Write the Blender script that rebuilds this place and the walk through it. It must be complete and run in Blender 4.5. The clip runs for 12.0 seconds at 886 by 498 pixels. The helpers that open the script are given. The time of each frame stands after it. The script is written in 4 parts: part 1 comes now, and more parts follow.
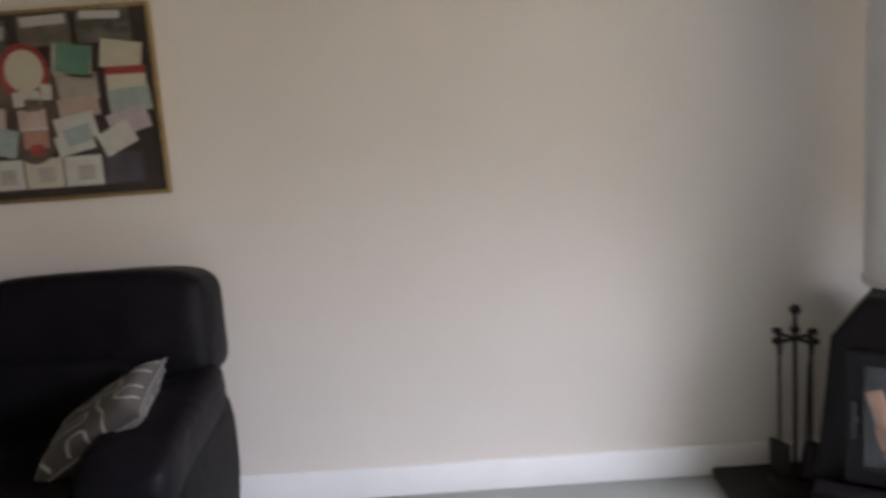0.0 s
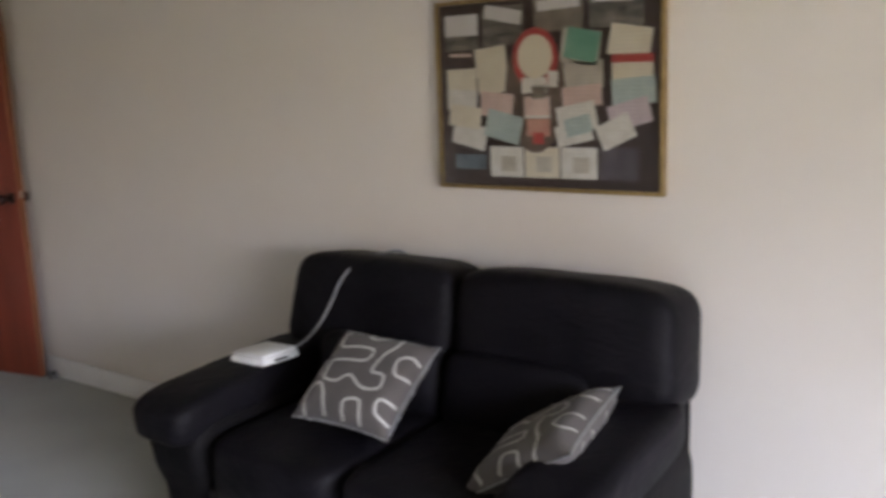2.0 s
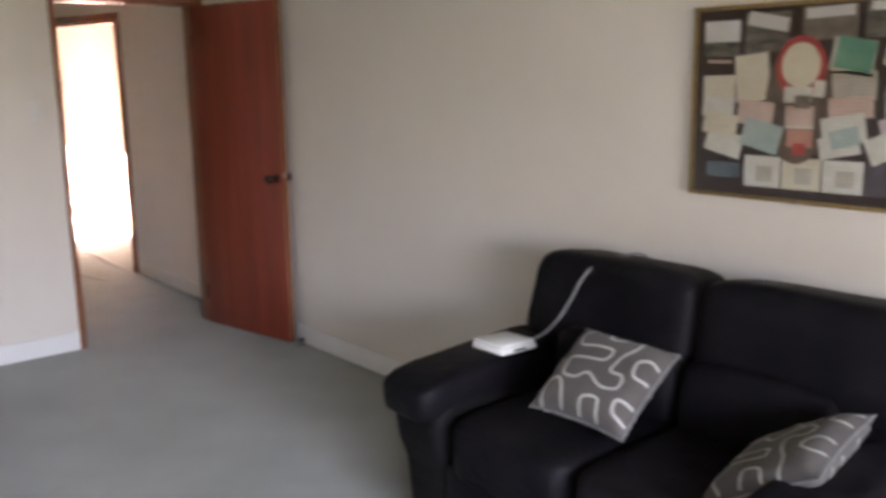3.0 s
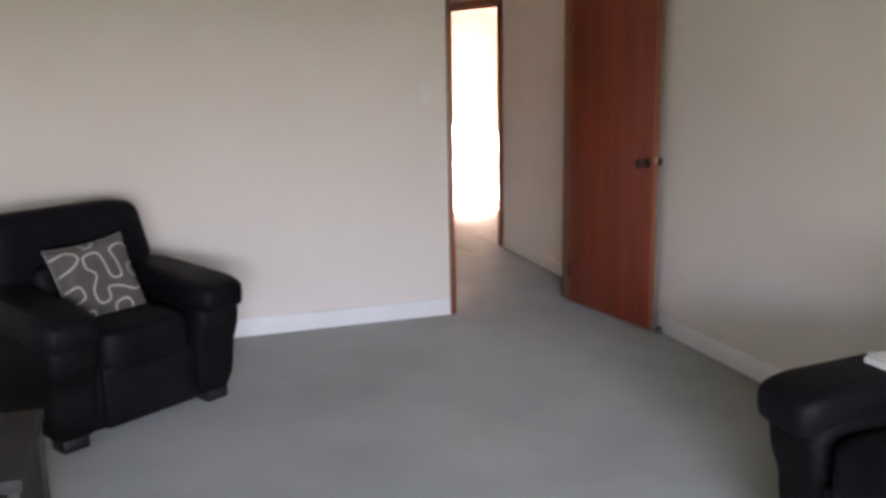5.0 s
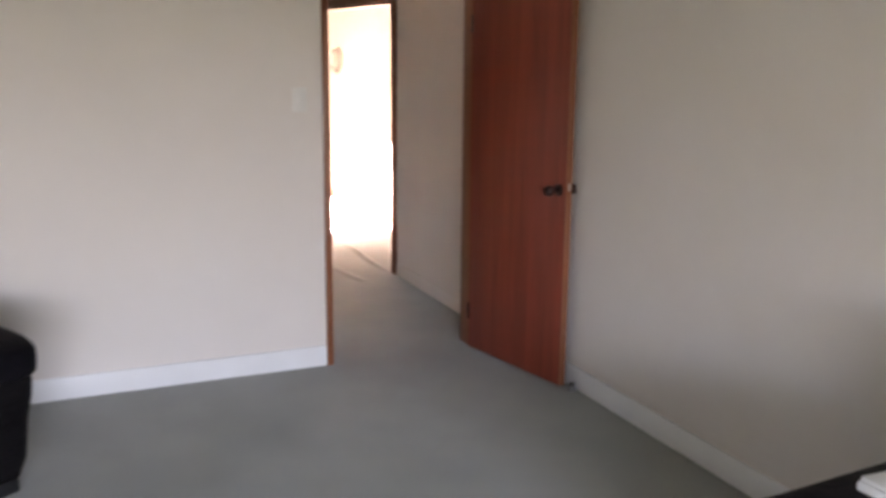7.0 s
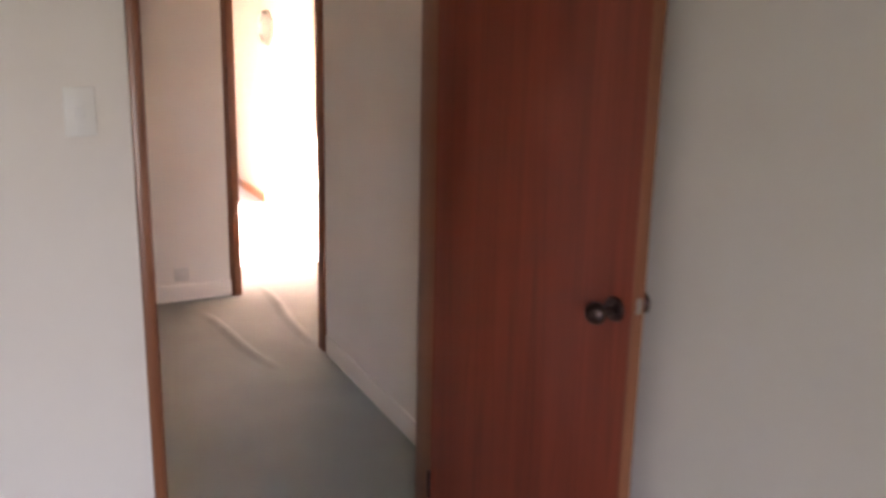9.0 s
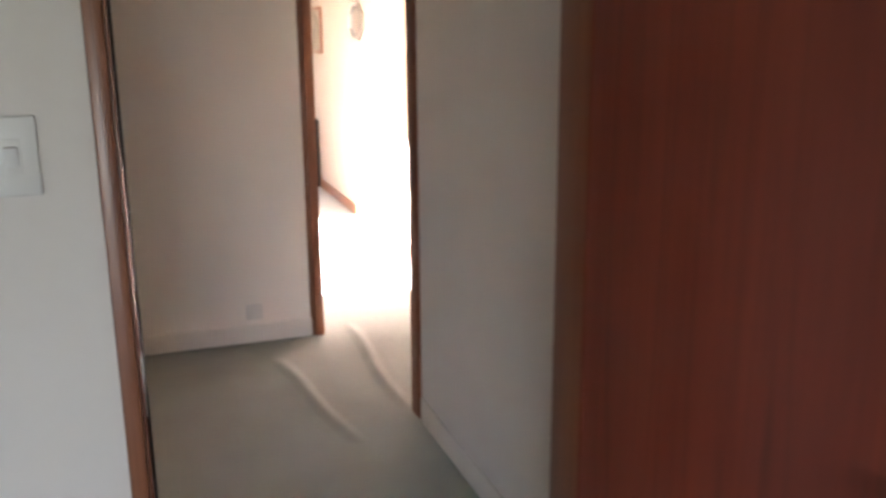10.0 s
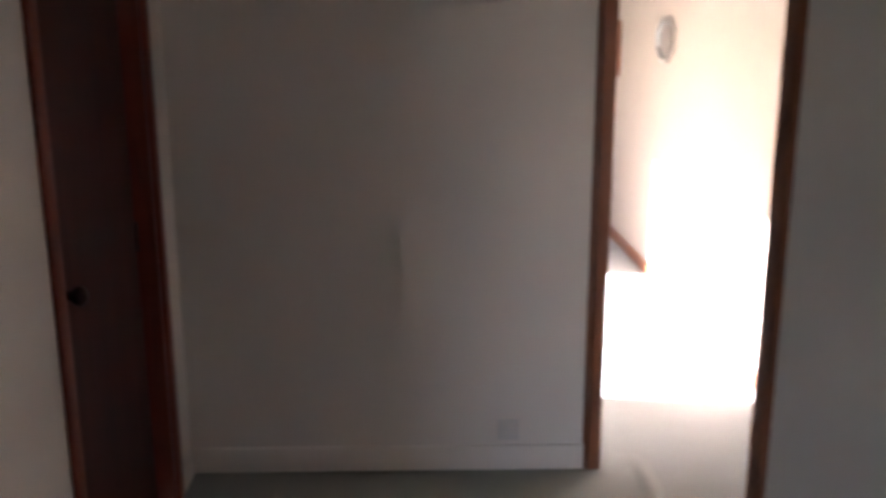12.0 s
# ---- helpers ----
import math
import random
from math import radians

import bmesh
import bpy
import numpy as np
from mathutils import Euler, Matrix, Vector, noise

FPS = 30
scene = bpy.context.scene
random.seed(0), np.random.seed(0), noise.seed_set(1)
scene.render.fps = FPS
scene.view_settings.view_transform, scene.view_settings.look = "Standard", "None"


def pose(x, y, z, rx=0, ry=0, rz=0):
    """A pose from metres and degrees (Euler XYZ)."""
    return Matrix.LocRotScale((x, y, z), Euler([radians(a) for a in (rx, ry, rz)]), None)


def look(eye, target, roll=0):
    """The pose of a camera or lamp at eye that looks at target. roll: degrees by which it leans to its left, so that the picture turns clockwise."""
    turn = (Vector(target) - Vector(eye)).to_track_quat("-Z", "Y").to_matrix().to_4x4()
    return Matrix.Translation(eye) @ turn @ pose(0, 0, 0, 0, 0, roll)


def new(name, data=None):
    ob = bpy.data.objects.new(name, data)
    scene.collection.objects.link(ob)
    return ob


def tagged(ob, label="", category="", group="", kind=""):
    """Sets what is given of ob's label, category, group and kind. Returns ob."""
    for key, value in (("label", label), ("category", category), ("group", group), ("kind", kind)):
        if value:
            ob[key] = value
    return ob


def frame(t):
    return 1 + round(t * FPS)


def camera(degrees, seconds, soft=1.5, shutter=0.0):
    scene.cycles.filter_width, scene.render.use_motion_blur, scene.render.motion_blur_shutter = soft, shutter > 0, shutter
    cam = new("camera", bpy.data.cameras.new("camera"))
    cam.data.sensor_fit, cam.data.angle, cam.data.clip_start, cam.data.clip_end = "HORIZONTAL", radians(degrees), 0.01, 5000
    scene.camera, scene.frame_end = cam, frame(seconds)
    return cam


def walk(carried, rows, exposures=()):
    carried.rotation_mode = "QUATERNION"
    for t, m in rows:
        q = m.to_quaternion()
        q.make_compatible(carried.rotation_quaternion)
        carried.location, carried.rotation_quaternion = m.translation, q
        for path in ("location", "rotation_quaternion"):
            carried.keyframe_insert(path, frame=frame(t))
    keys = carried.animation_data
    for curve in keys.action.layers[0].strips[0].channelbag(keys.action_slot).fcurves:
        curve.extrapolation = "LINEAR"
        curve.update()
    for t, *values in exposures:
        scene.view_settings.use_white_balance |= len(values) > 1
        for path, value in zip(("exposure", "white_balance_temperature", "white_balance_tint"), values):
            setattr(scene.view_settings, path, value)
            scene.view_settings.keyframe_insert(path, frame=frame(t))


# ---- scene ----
# Path: seconds, x, y, z in metres, heading, pitch and roll in degrees.
PATH = [
    (0.0, -2.986, -5.182, 1.417, -90.15, -10.19, 4.08),
    (0.5, -2.828, -5.228, 1.445, -81.47, -10.02, 3.85),
    (1.0, -2.662, -5.196, 1.474, -73.16, -10.24, 3.45),
    (1.5, -2.564, -5.193, 1.493, -64.16, -10.65, 2.54),
    (2.0, -2.546, -5.252, 1.514, -54.73, -10.85, 2.17),
    (2.5, -2.590, -5.223, 1.529, -47.55, -10.90, 1.26),
    (3.0, -2.675, -5.232, 1.563, -40.54, -11.17, 0.86),
    (3.5, -2.792, -5.259, 1.535, -33.66, -10.49, -0.10),
    (3.7, -2.826, -5.286, 1.558, -30.96, -10.69, -0.00),
    (5.3, -2.738, -5.122, 1.589, -17.26, -12.18, 0.98),
    (5.5, -2.734, -5.093, 1.569, -17.65, -12.15, 0.39),
    (6.0, -2.614, -4.884, 1.547, -19.87, -12.15, -0.20),
    (6.5, -2.502, -4.642, 1.573, -22.06, -12.15, -0.68),
    (7.0, -2.306, -4.366, 1.574, -23.73, -11.80, -0.49),
    (7.2, -2.221, -4.226, 1.596, -25.05, -12.06, -0.29),
    (8.8, -1.375, -2.530, 1.605, -25.85, -13.25, -1.60),
    (9.0, -1.304, -2.314, 1.596, -25.50, -13.74, -1.17),
    (9.5, -1.110, -1.845, 1.577, -23.03, -14.03, 0.39),
    (10.0, -0.993, -1.438, 1.576, -19.31, -14.24, 0.48),
    (10.5, -0.868, -1.059, 1.584, -14.58, -13.80, 0.10),
    (11.0, -0.768, -0.668, 1.635, -10.15, -13.85, 0.29),
    (11.5, -0.792, -0.408, 1.672, -7.90, -14.30, -0.19),
    (12.0, -0.800, -0.179, 1.616, -1.26, -13.41, 0.10),
]
cam = camera(53.0, 12.0, soft=3.4, shutter=0.5)
walk(cam, [(t, pose(x, y, z, 90 + p, r, w)) for t, x, y, z, w, p, r in PATH],
     [(0.0, 4.55, 7400, 38), (1.5, 4.95, 7250, 37), (2.5, 5.45, 7150, 37), (3.7, 5.6, 6950, 37), (5.5, 5.45, 6950, 38), (7.2, 5.55, 7000, 38), (9.0, 5.55, 7050, 40),
      (9.5, 5.6, 6950, 40), (10.0, 5.4, 6400, 28), (10.5, 5.3, 5950, 20), (11.0, 5.25, 5700, 20), (11.5, 5.15, 5650, 22), (12.0, 4.6, 5750, 26)])

# ---- light ----
SUN_ELEVATION, SUN_TURN = 19.0, 6.0
world = bpy.data.worlds.new("sky")
scene.world = world
world.use_nodes = True
sky = world.node_tree.nodes.new("ShaderNodeTexSky")
sky.sky_type, sky.sun_disc = "NISHITA", False
sky.sun_elevation, sky.sun_rotation = radians(SUN_ELEVATION), radians(270 + SUN_TURN)
world.node_tree.links.new(sky.outputs[0], world.node_tree.nodes["Background"].inputs[0])
world.node_tree.nodes["Background"].inputs[1].default_value = 0.05

sun = new("sun", bpy.data.lights.new("sun", "SUN"))
sun.data.energy, sun.data.angle, sun.data.color = 5.0, radians(0.5), (1.0, 0.95, 0.87)
a, e = radians(SUN_TURN), radians(SUN_ELEVATION)
sun.matrix_world = look((0, 0, 0), (math.cos(e) * math.cos(a), -math.cos(e) * math.sin(a), -math.sin(e)))


def window_light(name, place, target, width, height, watts, colour, spread=180):
    lamp = bpy.data.lights.new(name, "AREA")
    lamp.shape, lamp.size, lamp.size_y, lamp.energy, lamp.color = "RECTANGLE", width, height, watts, colour
    lamp.spread = radians(spread)
    ob = new(name, lamp)
    ob.matrix_world = look(place, target)
    return ob


window_light("lounge_window_skylight", (-2.65, -7.62, 1.45), (-2.65, 0, -9.0), 2.7, 0.9, 8.8, (0.60, 0.83, 1.0), 117)
window_light("lounge_window_lawn_light", (-2.65, -7.61, 1.20), (-2.65, 0, 2.2), 2.7, 0.7, 0.66, (1.0, 0.91, 0.48), 150)



# ---- materials ----
def material(name, rough=0.6, metal=0.0, **extra):
    m = bpy.data.materials.new(name)
    m.use_nodes = True
    b = m.node_tree.nodes["Principled BSDF"]
    b.inputs["Roughness"].default_value, b.inputs["Metallic"].default_value = rough, metal
    for key, value in extra.items():
        b.inputs[key.replace("_", " ")].default_value = value
    return m


def node(m, kind, **inputs):
    n = m.node_tree.nodes.new(kind)
    for key, value in inputs.items():
        n.inputs[key.replace("_", " ")].default_value = value
    return n


def link(m, a, b):
    m.node_tree.links.new(a, b)


def coords(m, scale=(1, 1, 1)):
    c = m.node_tree.nodes.new("ShaderNodeTexCoord")
    s = m.node_tree.nodes.new("ShaderNodeMapping")
    s.inputs["Scale"].default_value = scale
    link(m, c.outputs["Object"], s.inputs["Vector"])
    return s.outputs[0]


def ramp(m, fac, stops):
    r = m.node_tree.nodes.new("ShaderNodeValToRGB")
    while len(r.color_ramp.elements) < len(stops):
        r.color_ramp.elements.new(0.5)
    for el, (at, col) in zip(r.color_ramp.elements, stops):
        el.position, el.color = at, (*col, 1)
    link(m, fac, r.inputs[0])
    return r.outputs[0]


def bump(m, height, strength, distance):
    b = node(m, "ShaderNodeBump", Strength=strength, Distance=distance)
    link(m, height, b.inputs["Height"])
    link(m, b.outputs[0], m.node_tree.nodes["Principled BSDF"].inputs["Normal"])


def mottled(name, dark, light, scale, rough, fine=0.0, fine_scale=200.0, depth=0.001, stretch=(1, 1, 1), metal=0.0, detail=5.0, **extra):
    """A surface of two tones, mixed by noise, with a fine relief."""
    m = material(name, rough, metal, **extra)
    at = coords(m, stretch)
    n = node(m, "ShaderNodeTexNoise", Scale=scale, Detail=detail, Roughness=0.6)
    link(m, at, n.inputs["Vector"])
    link(m, ramp(m, n.outputs[0], [(0.3, dark), (0.7, light)]), m.node_tree.nodes["Principled BSDF"].inputs["Base Color"])
    if fine:
        f = node(m, "ShaderNodeTexNoise", Scale=fine_scale, Detail=3.0)
        link(m, at, f.inputs["Vector"])
        bump(m, f.outputs[0], fine, depth)
    return m


def wood(name, dark, light, rough=0.45, coat=0.12):
    """Varnished veneer with the grain upright: broad figure, fine streaks and a few dark lines."""
    m = material(name, rough, Coat_Weight=coat, Coat_Roughness=0.25)
    at = coords(m, (9, 9, 0.55))
    n = node(m, "ShaderNodeTexNoise", Scale=1.2, Detail=4.0, Roughness=0.55, Distortion=0.6)
    link(m, at, n.inputs["Vector"])
    at2 = coords(m, (90, 90, 1.2))
    f = node(m, "ShaderNodeTexNoise", Scale=1.6, Detail=5.0, Roughness=0.7)
    link(m, at2, f.inputs["Vector"])
    mix = m.node_tree.nodes.new("ShaderNodeMath")
    mix.operation = "MULTIPLY_ADD"
    mix.inputs[1].default_value = 0.45
    link(m, f.outputs[0], mix.inputs[0])
    half = m.node_tree.nodes.new("ShaderNodeMath")
    half.operation = "MULTIPLY"
    half.inputs[1].default_value = 0.55
    link(m, n.outputs[0], half.inputs[0])
    link(m, half.outputs[0], mix.inputs[2])
    at3 = coords(m, (13, 13, 0.30))
    v = node(m, "ShaderNodeTexNoise", Scale=1.0, Detail=1.0, Distortion=0.3)
    link(m, at3, v.inputs["Vector"])
    vein = ramp(m, v.outputs[0], [(0.40, (1, 1, 1)), (0.425, (0.86, 0.85, 0.85)), (0.44, (1, 1, 1)), (0.53, (1, 1, 1)), (0.555, (0.78, 0.76, 0.76)), (0.575, (1, 1, 1))])
    at4 = coords(m, (5.5, 5.5, 0.12))
    leafs = node(m, "ShaderNodeTexNoise", Scale=1.0, Detail=0.0)
    link(m, at4, leafs.inputs["Vector"])
    broad = ramp(m, leafs.outputs[0], [(0.42, (0.86, 0.84, 0.84)), (0.5, (1, 1, 1)), (0.58, (0.92, 0.90, 0.90))])
    mid = tuple((p * 0.5 + q * 0.5) for p, q in zip(dark, light))
    tint = m.node_tree.nodes.new("ShaderNodeMix")
    tint.data_type, tint.blend_type = "RGBA", "MULTIPLY"
    tint.inputs[0].default_value = 1.0
    link(m, ramp(m, mix.outputs[0], [(0.34, dark), (0.5, mid), (0.66, light)]), tint.inputs[6])
    link(m, vein, tint.inputs[7])
    shade = m.node_tree.nodes.new("ShaderNodeMix")
    shade.data_type, shade.blend_type = "RGBA", "MULTIPLY"
    shade.inputs[0].default_value = 1.0
    link(m, tint.outputs[2], shade.inputs[6])
    link(m, broad, shade.inputs[7])
    link(m, shade.outputs[2], m.node_tree.nodes["Principled BSDF"].inputs["Base Color"])
    bump(m, f.outputs[0], 0.12, 0.001)
    return m


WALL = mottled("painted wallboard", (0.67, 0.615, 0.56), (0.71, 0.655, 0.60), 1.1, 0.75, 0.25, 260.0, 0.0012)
# Hall paint made paler than the lounge's to make up for missing hall light.
HALL_WALL = mottled("hall wallboard, lightened for bounce", (0.79, 0.74, 0.68), (0.83, 0.78, 0.72), 1.3, 0.75, 0.25, 260.0, 0.0012)
# Pale peach paint darkened so the sunny room's upper walls don't burn out.
ROOM_WALL = mottled("peach wallboard, darkened against glare", (0.40, 0.335, 0.28), (0.44, 0.37, 0.31), 1.3, 0.75, 0.25, 260.0, 0.0012)
# Unseen ceiling, painted darker than white to weaken its bounce on upper walls.
CEILING = mottled("ceiling paint, dimmed to cut bounce", (0.56, 0.54, 0.49), (0.60, 0.58, 0.53), 2.0, 0.85, 0.2, 150.0)
TRIM = mottled("white gloss trim", (0.74, 0.74, 0.73), (0.80, 0.80, 0.79), 3.0, 0.4, 0.1, 60.0)
CASING = wood("varnished casing wood", (0.19, 0.060, 0.026), (0.31, 0.112, 0.048), 0.36, 0.25)
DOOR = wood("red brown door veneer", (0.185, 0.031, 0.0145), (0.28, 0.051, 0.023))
# Door veneer darkened: the hall door's shade is put into its colour.
SHADED_DOOR = wood("red hall door veneer, darkened as shade", (0.055, 0.010, 0.009), (0.105, 0.022, 0.018), 0.55, 0.05)
DARK_WOOD = wood("dark stained wood", (0.012, 0.010, 0.0085), (0.026, 0.021, 0.017), 0.75, 0.0)


def leather(name, dark, light, rough):
    """Soft black hide: fine pores over slack folds, duller where it is worn."""
    m = material(name, rough, Specular_IOR_Level=0.08)
    at, folds_at = coords(m), coords(m, (1, 1, 2.2))
    n = node(m, "ShaderNodeTexNoise", Scale=6.0, Detail=4.0)
    pores = node(m, "ShaderNodeTexVoronoi", Scale=210.0)
    folds = node(m, "ShaderNodeTexNoise", Scale=13.0, Detail=3.0, Distortion=0.8)
    for q, a in ((n, at), (pores, at), (folds, folds_at)):
        link(m, a, q.inputs["Vector"])
    link(m, ramp(m, n.outputs[0], [(0.35, dark), (0.7, light)]), m.node_tree.nodes["Principled BSDF"].inputs["Base Color"])
    wear = m.node_tree.nodes.new("ShaderNodeMapRange")
    wear.inputs[3].default_value, wear.inputs[4].default_value = rough - 0.1, rough + 0.12
    link(m, n.outputs[0], wear.inputs[0])
    link(m, wear.outputs[0], m.node_tree.nodes["Principled BSDF"].inputs["Roughness"])
    b1 = node(m, "ShaderNodeBump", Strength=0.5, Distance=0.010)
    link(m, folds.outputs[0], b1.inputs["Height"])
    b2 = node(m, "ShaderNodeBump", Strength=0.35, Distance=0.0012)
    link(m, pores.outputs[0], b2.inputs["Height"])
    link(m, b1.outputs[0], b2.inputs["Normal"])
    link(m, b2.outputs[0], m.node_tree.nodes["Principled BSDF"].inputs["Normal"])
    return m


LEATHER = leather("black leather", (0.0045, 0.0041, 0.0056), (0.009, 0.0079, 0.0100), 0.50)
LEATHER_SIDE = leather("black leather sides", (0.0045, 0.0041, 0.0046), (0.008, 0.0070, 0.0076), 0.58)
PIPING = mottled("black piping", (0.004, 0.004, 0.0045), (0.007, 0.007, 0.0075), 20.0, 0.5)
IRON = mottled("black iron", (0.012, 0.011, 0.011), (0.03, 0.026, 0.024), 30.0, 0.5, 0.4, 180.0, metal=0.6)
STOVE = mottled("black stove enamel", (0.006, 0.005, 0.0055), (0.014, 0.011, 0.012), 6.0, 0.45, 0.2, 90.0, metal=0.2)
STONE = mottled("black hearth slate", (0.006, 0.006, 0.0065), (0.014, 0.014, 0.0145), 14.0, 0.5, 0.5, 60.0, 0.002)
for m in (STOVE, STONE):
    m.node_tree.nodes["Principled BSDF"].inputs["Specular IOR Level"].default_value = 0.2
FLUE = mottled("pale flue enamel", (0.56, 0.55, 0.54), (0.62, 0.61, 0.60), 5.0, 0.4)
BRASS = mottled("aged bronze", (0.055, 0.034, 0.032), (0.12, 0.082, 0.076), 40.0, 0.4, metal=1.0)
STEEL = mottled("brushed steel", (0.42, 0.41, 0.40), (0.55, 0.54, 0.52), 60.0, 0.3, metal=1.0)
PLASTIC = mottled("white plastic", (0.70, 0.70, 0.68), (0.76, 0.76, 0.74), 8.0, 0.35)
SWITCH = mottled("aged white plastic", (0.66, 0.64, 0.60), (0.70, 0.68, 0.64), 8.0, 0.4)
CORD = mottled("grey cord", (0.15, 0.15, 0.15), (0.22, 0.22, 0.22), 50.0, 0.5)
BLACK_PLASTIC = mottled("black plastic", (0.012, 0.012, 0.014), (0.02, 0.02, 0.022), 20.0, 0.35)
GOLD = mottled("gilt frame", (0.27, 0.17, 0.07), (0.46, 0.32, 0.14), 30.0, 0.32, metal=0.7)
MOUNT = mottled("dark maroon mount", (0.030, 0.017, 0.015), (0.058, 0.031, 0.027), 3.0, 0.7)
GRASS = mottled("lawn", (0.04, 0.07, 0.02), (0.07, 0.11, 0.035), 3.0, 0.9)
LOG = mottled("firewood", (0.22, 0.09, 0.05), (0.45, 0.24, 0.15), 12.0, 0.8, 0.5, 40.0, 0.004)


def carpet_material():
    m = material("grey green carpet", 0.95, Sheen_Weight=0.35, Sheen_Roughness=0.45)
    at = coords(m)
    big = node(m, "ShaderNodeTexNoise", Scale=1.6, Detail=3.0)
    small = node(m, "ShaderNodeTexNoise", Scale=170.0, Detail=2.0)
    for n in (big, small):
        link(m, at, n.inputs["Vector"])
    mix = m.node_tree.nodes.new("ShaderNodeMath")
    mix.operation = "MULTIPLY_ADD"
    mix.inputs[1].default_value = 0.5
    link(m, small.outputs[0], mix.inputs[0])
    half = m.node_tree.nodes.new("ShaderNodeMath")
    half.operation = "MULTIPLY"
    half.inputs[1].default_value = 0.5
    link(m, big.outputs[0], half.inputs[0])
    link(m, half.outputs[0], mix.inputs[2])
    link(m, ramp(m, mix.outputs[0], [(0.36, (0.192, 0.204, 0.180)), (0.64, (0.302, 0.312, 0.286))]), m.node_tree.nodes["Principled BSDF"].inputs["Base Color"])
    bump(m, small.outputs[0], 0.6, 0.004)
    return m


def cloth_material(name, dark, light, rough, sheen):
    """Closely woven cushion cloth."""
    m = material(name, rough, Sheen_Weight=sheen)
    at = coords(m)
    broad = node(m, "ShaderNodeTexNoise", Scale=7.0, Detail=2.0)
    weave = node(m, "ShaderNodeTexNoise", Scale=260.0, Detail=2.0)
    for n in (broad, weave):
        link(m, at, n.inputs["Vector"])
    mix = m.node_tree.nodes.new("ShaderNodeMix")
    mix.data_type, mix.blend_type = "RGBA", "MULTIPLY"
    mix.inputs[0].default_value = 0.5
    link(m, ramp(m, broad.outputs[0], [(0.3, dark), (0.7, light)]), mix.inputs[6])
    link(m, ramp(m, weave.outputs[0], [(0.3, (0.6, 0.6, 0.6)), (0.7, (1, 1, 1))]), mix.inputs[7])
    link(m, mix.outputs[2], m.node_tree.nodes["Principled BSDF"].inputs["Base Color"])
    bump(m, weave.outputs[0], 0.4, 0.001)
    return m


def pane_material(name, gloss):
    """Clear thin glass: see-through, with a weak mirror that grows at grazing angles."""
    m = bpy.data.materials.new(name)
    m.use_nodes = True
    t = m.node_tree
    t.nodes.clear()
    out, mix = t.nodes.new("ShaderNodeOutputMaterial"), t.nodes.new("ShaderNodeMixShader")
    clear, shine, fres = t.nodes.new("ShaderNodeBsdfTransparent"), t.nodes.new("ShaderNodeBsdfGlossy"), t.nodes.new("ShaderNodeFresnel")
    shine.inputs["Roughness"].default_value = gloss
    fres.inputs["IOR"].default_value = 1.45
    t.links.new(fres.outputs[0], mix.inputs[0])
    t.links.new(clear.outputs[0], mix.inputs[1])
    t.links.new(shine.outputs[0], mix.inputs[2])
    t.links.new(mix.outputs[0], out.inputs[0])
    return m


def paper(name, a, b, scale=14.0, stretch=(1, 1, 1), lines=0.0):
    m = mottled(name, a, b, scale, 0.6, stretch=stretch, detail=2.0)
    if lines:
        w = node(m, "ShaderNodeTexWave", Scale=26.0, Distortion=2.5, Detail=2.0)
        w.bands_direction = "Z"
        link(m, coords(m), w.inputs["Vector"])
        base = m.node_tree.nodes["Principled BSDF"].inputs["Base Color"]
        mix = m.node_tree.nodes.new("ShaderNodeMix")
        mix.data_type, mix.blend_type = "RGBA", "MULTIPLY"
        mix.inputs[0].default_value = lines
        link(m, base.links[0].from_socket, mix.inputs[6])
        link(m, ramp(m, w.outputs[0], [(0.55, (1, 1, 1)), (0.75, (0.45, 0.43, 0.42))]), mix.inputs[7])
        link(m, mix.outputs[2], base)
    return m


CARPET = carpet_material()
CLOTH = cloth_material("grey cushion cloth", (0.060, 0.052, 0.048), (0.092, 0.080, 0.073), 0.75, 0.1)
SILVER = cloth_material("silver thread", (0.36, 0.345, 0.32), (0.50, 0.48, 0.45), 0.45, 0.1)
GLASS = pane_material("window glass", 0.0)
PICTURE_GLASS = pane_material("picture glass", 0.03)
MIRROR = material("mirror silver", 0.02, 1.0, Base_Color=(0.85, 0.86, 0.86, 1))


# ---- mesh helpers ----
def box(bm, x0, x1, y0, y1, z0, z1, bevel=0.0, seg=2):
    r = bmesh.ops.create_cube(bm, size=1)
    for v in r["verts"]:
        v.co = Vector(((x0 + x1) / 2 + v.co.x * (x1 - x0), (y0 + y1) / 2 + v.co.y * (y1 - y0), (z0 + z1) / 2 + v.co.z * (z1 - z0)))
    if bevel:
        edges = list({ed for v in r["verts"] for ed in v.link_edges})
        bmesh.ops.bevel(bm, geom=edges, offset=bevel, segments=seg, profile=0.5, affect="EDGES")
    return bm


def tube(bm, p, q, r0, r1=None, seg=14, caps=True):
    p, q = Vector(p), Vector(q)
    m = Matrix.Translation((p + q) / 2) @ (q - p).to_track_quat("Z", "Y").to_matrix().to_4x4()
    bmesh.ops.create_cone(bm, cap_ends=caps, segments=seg, radius1=r0, radius2=r0 if r1 is None else r1, depth=(q - p).length, matrix=m)
    return bm


def ball(bm, at, r, seg=14):
    bmesh.ops.create_uvsphere(bm, u_segments=seg, v_segments=max(6, seg // 2), radius=r, matrix=Matrix.Translation(at))
    return bm


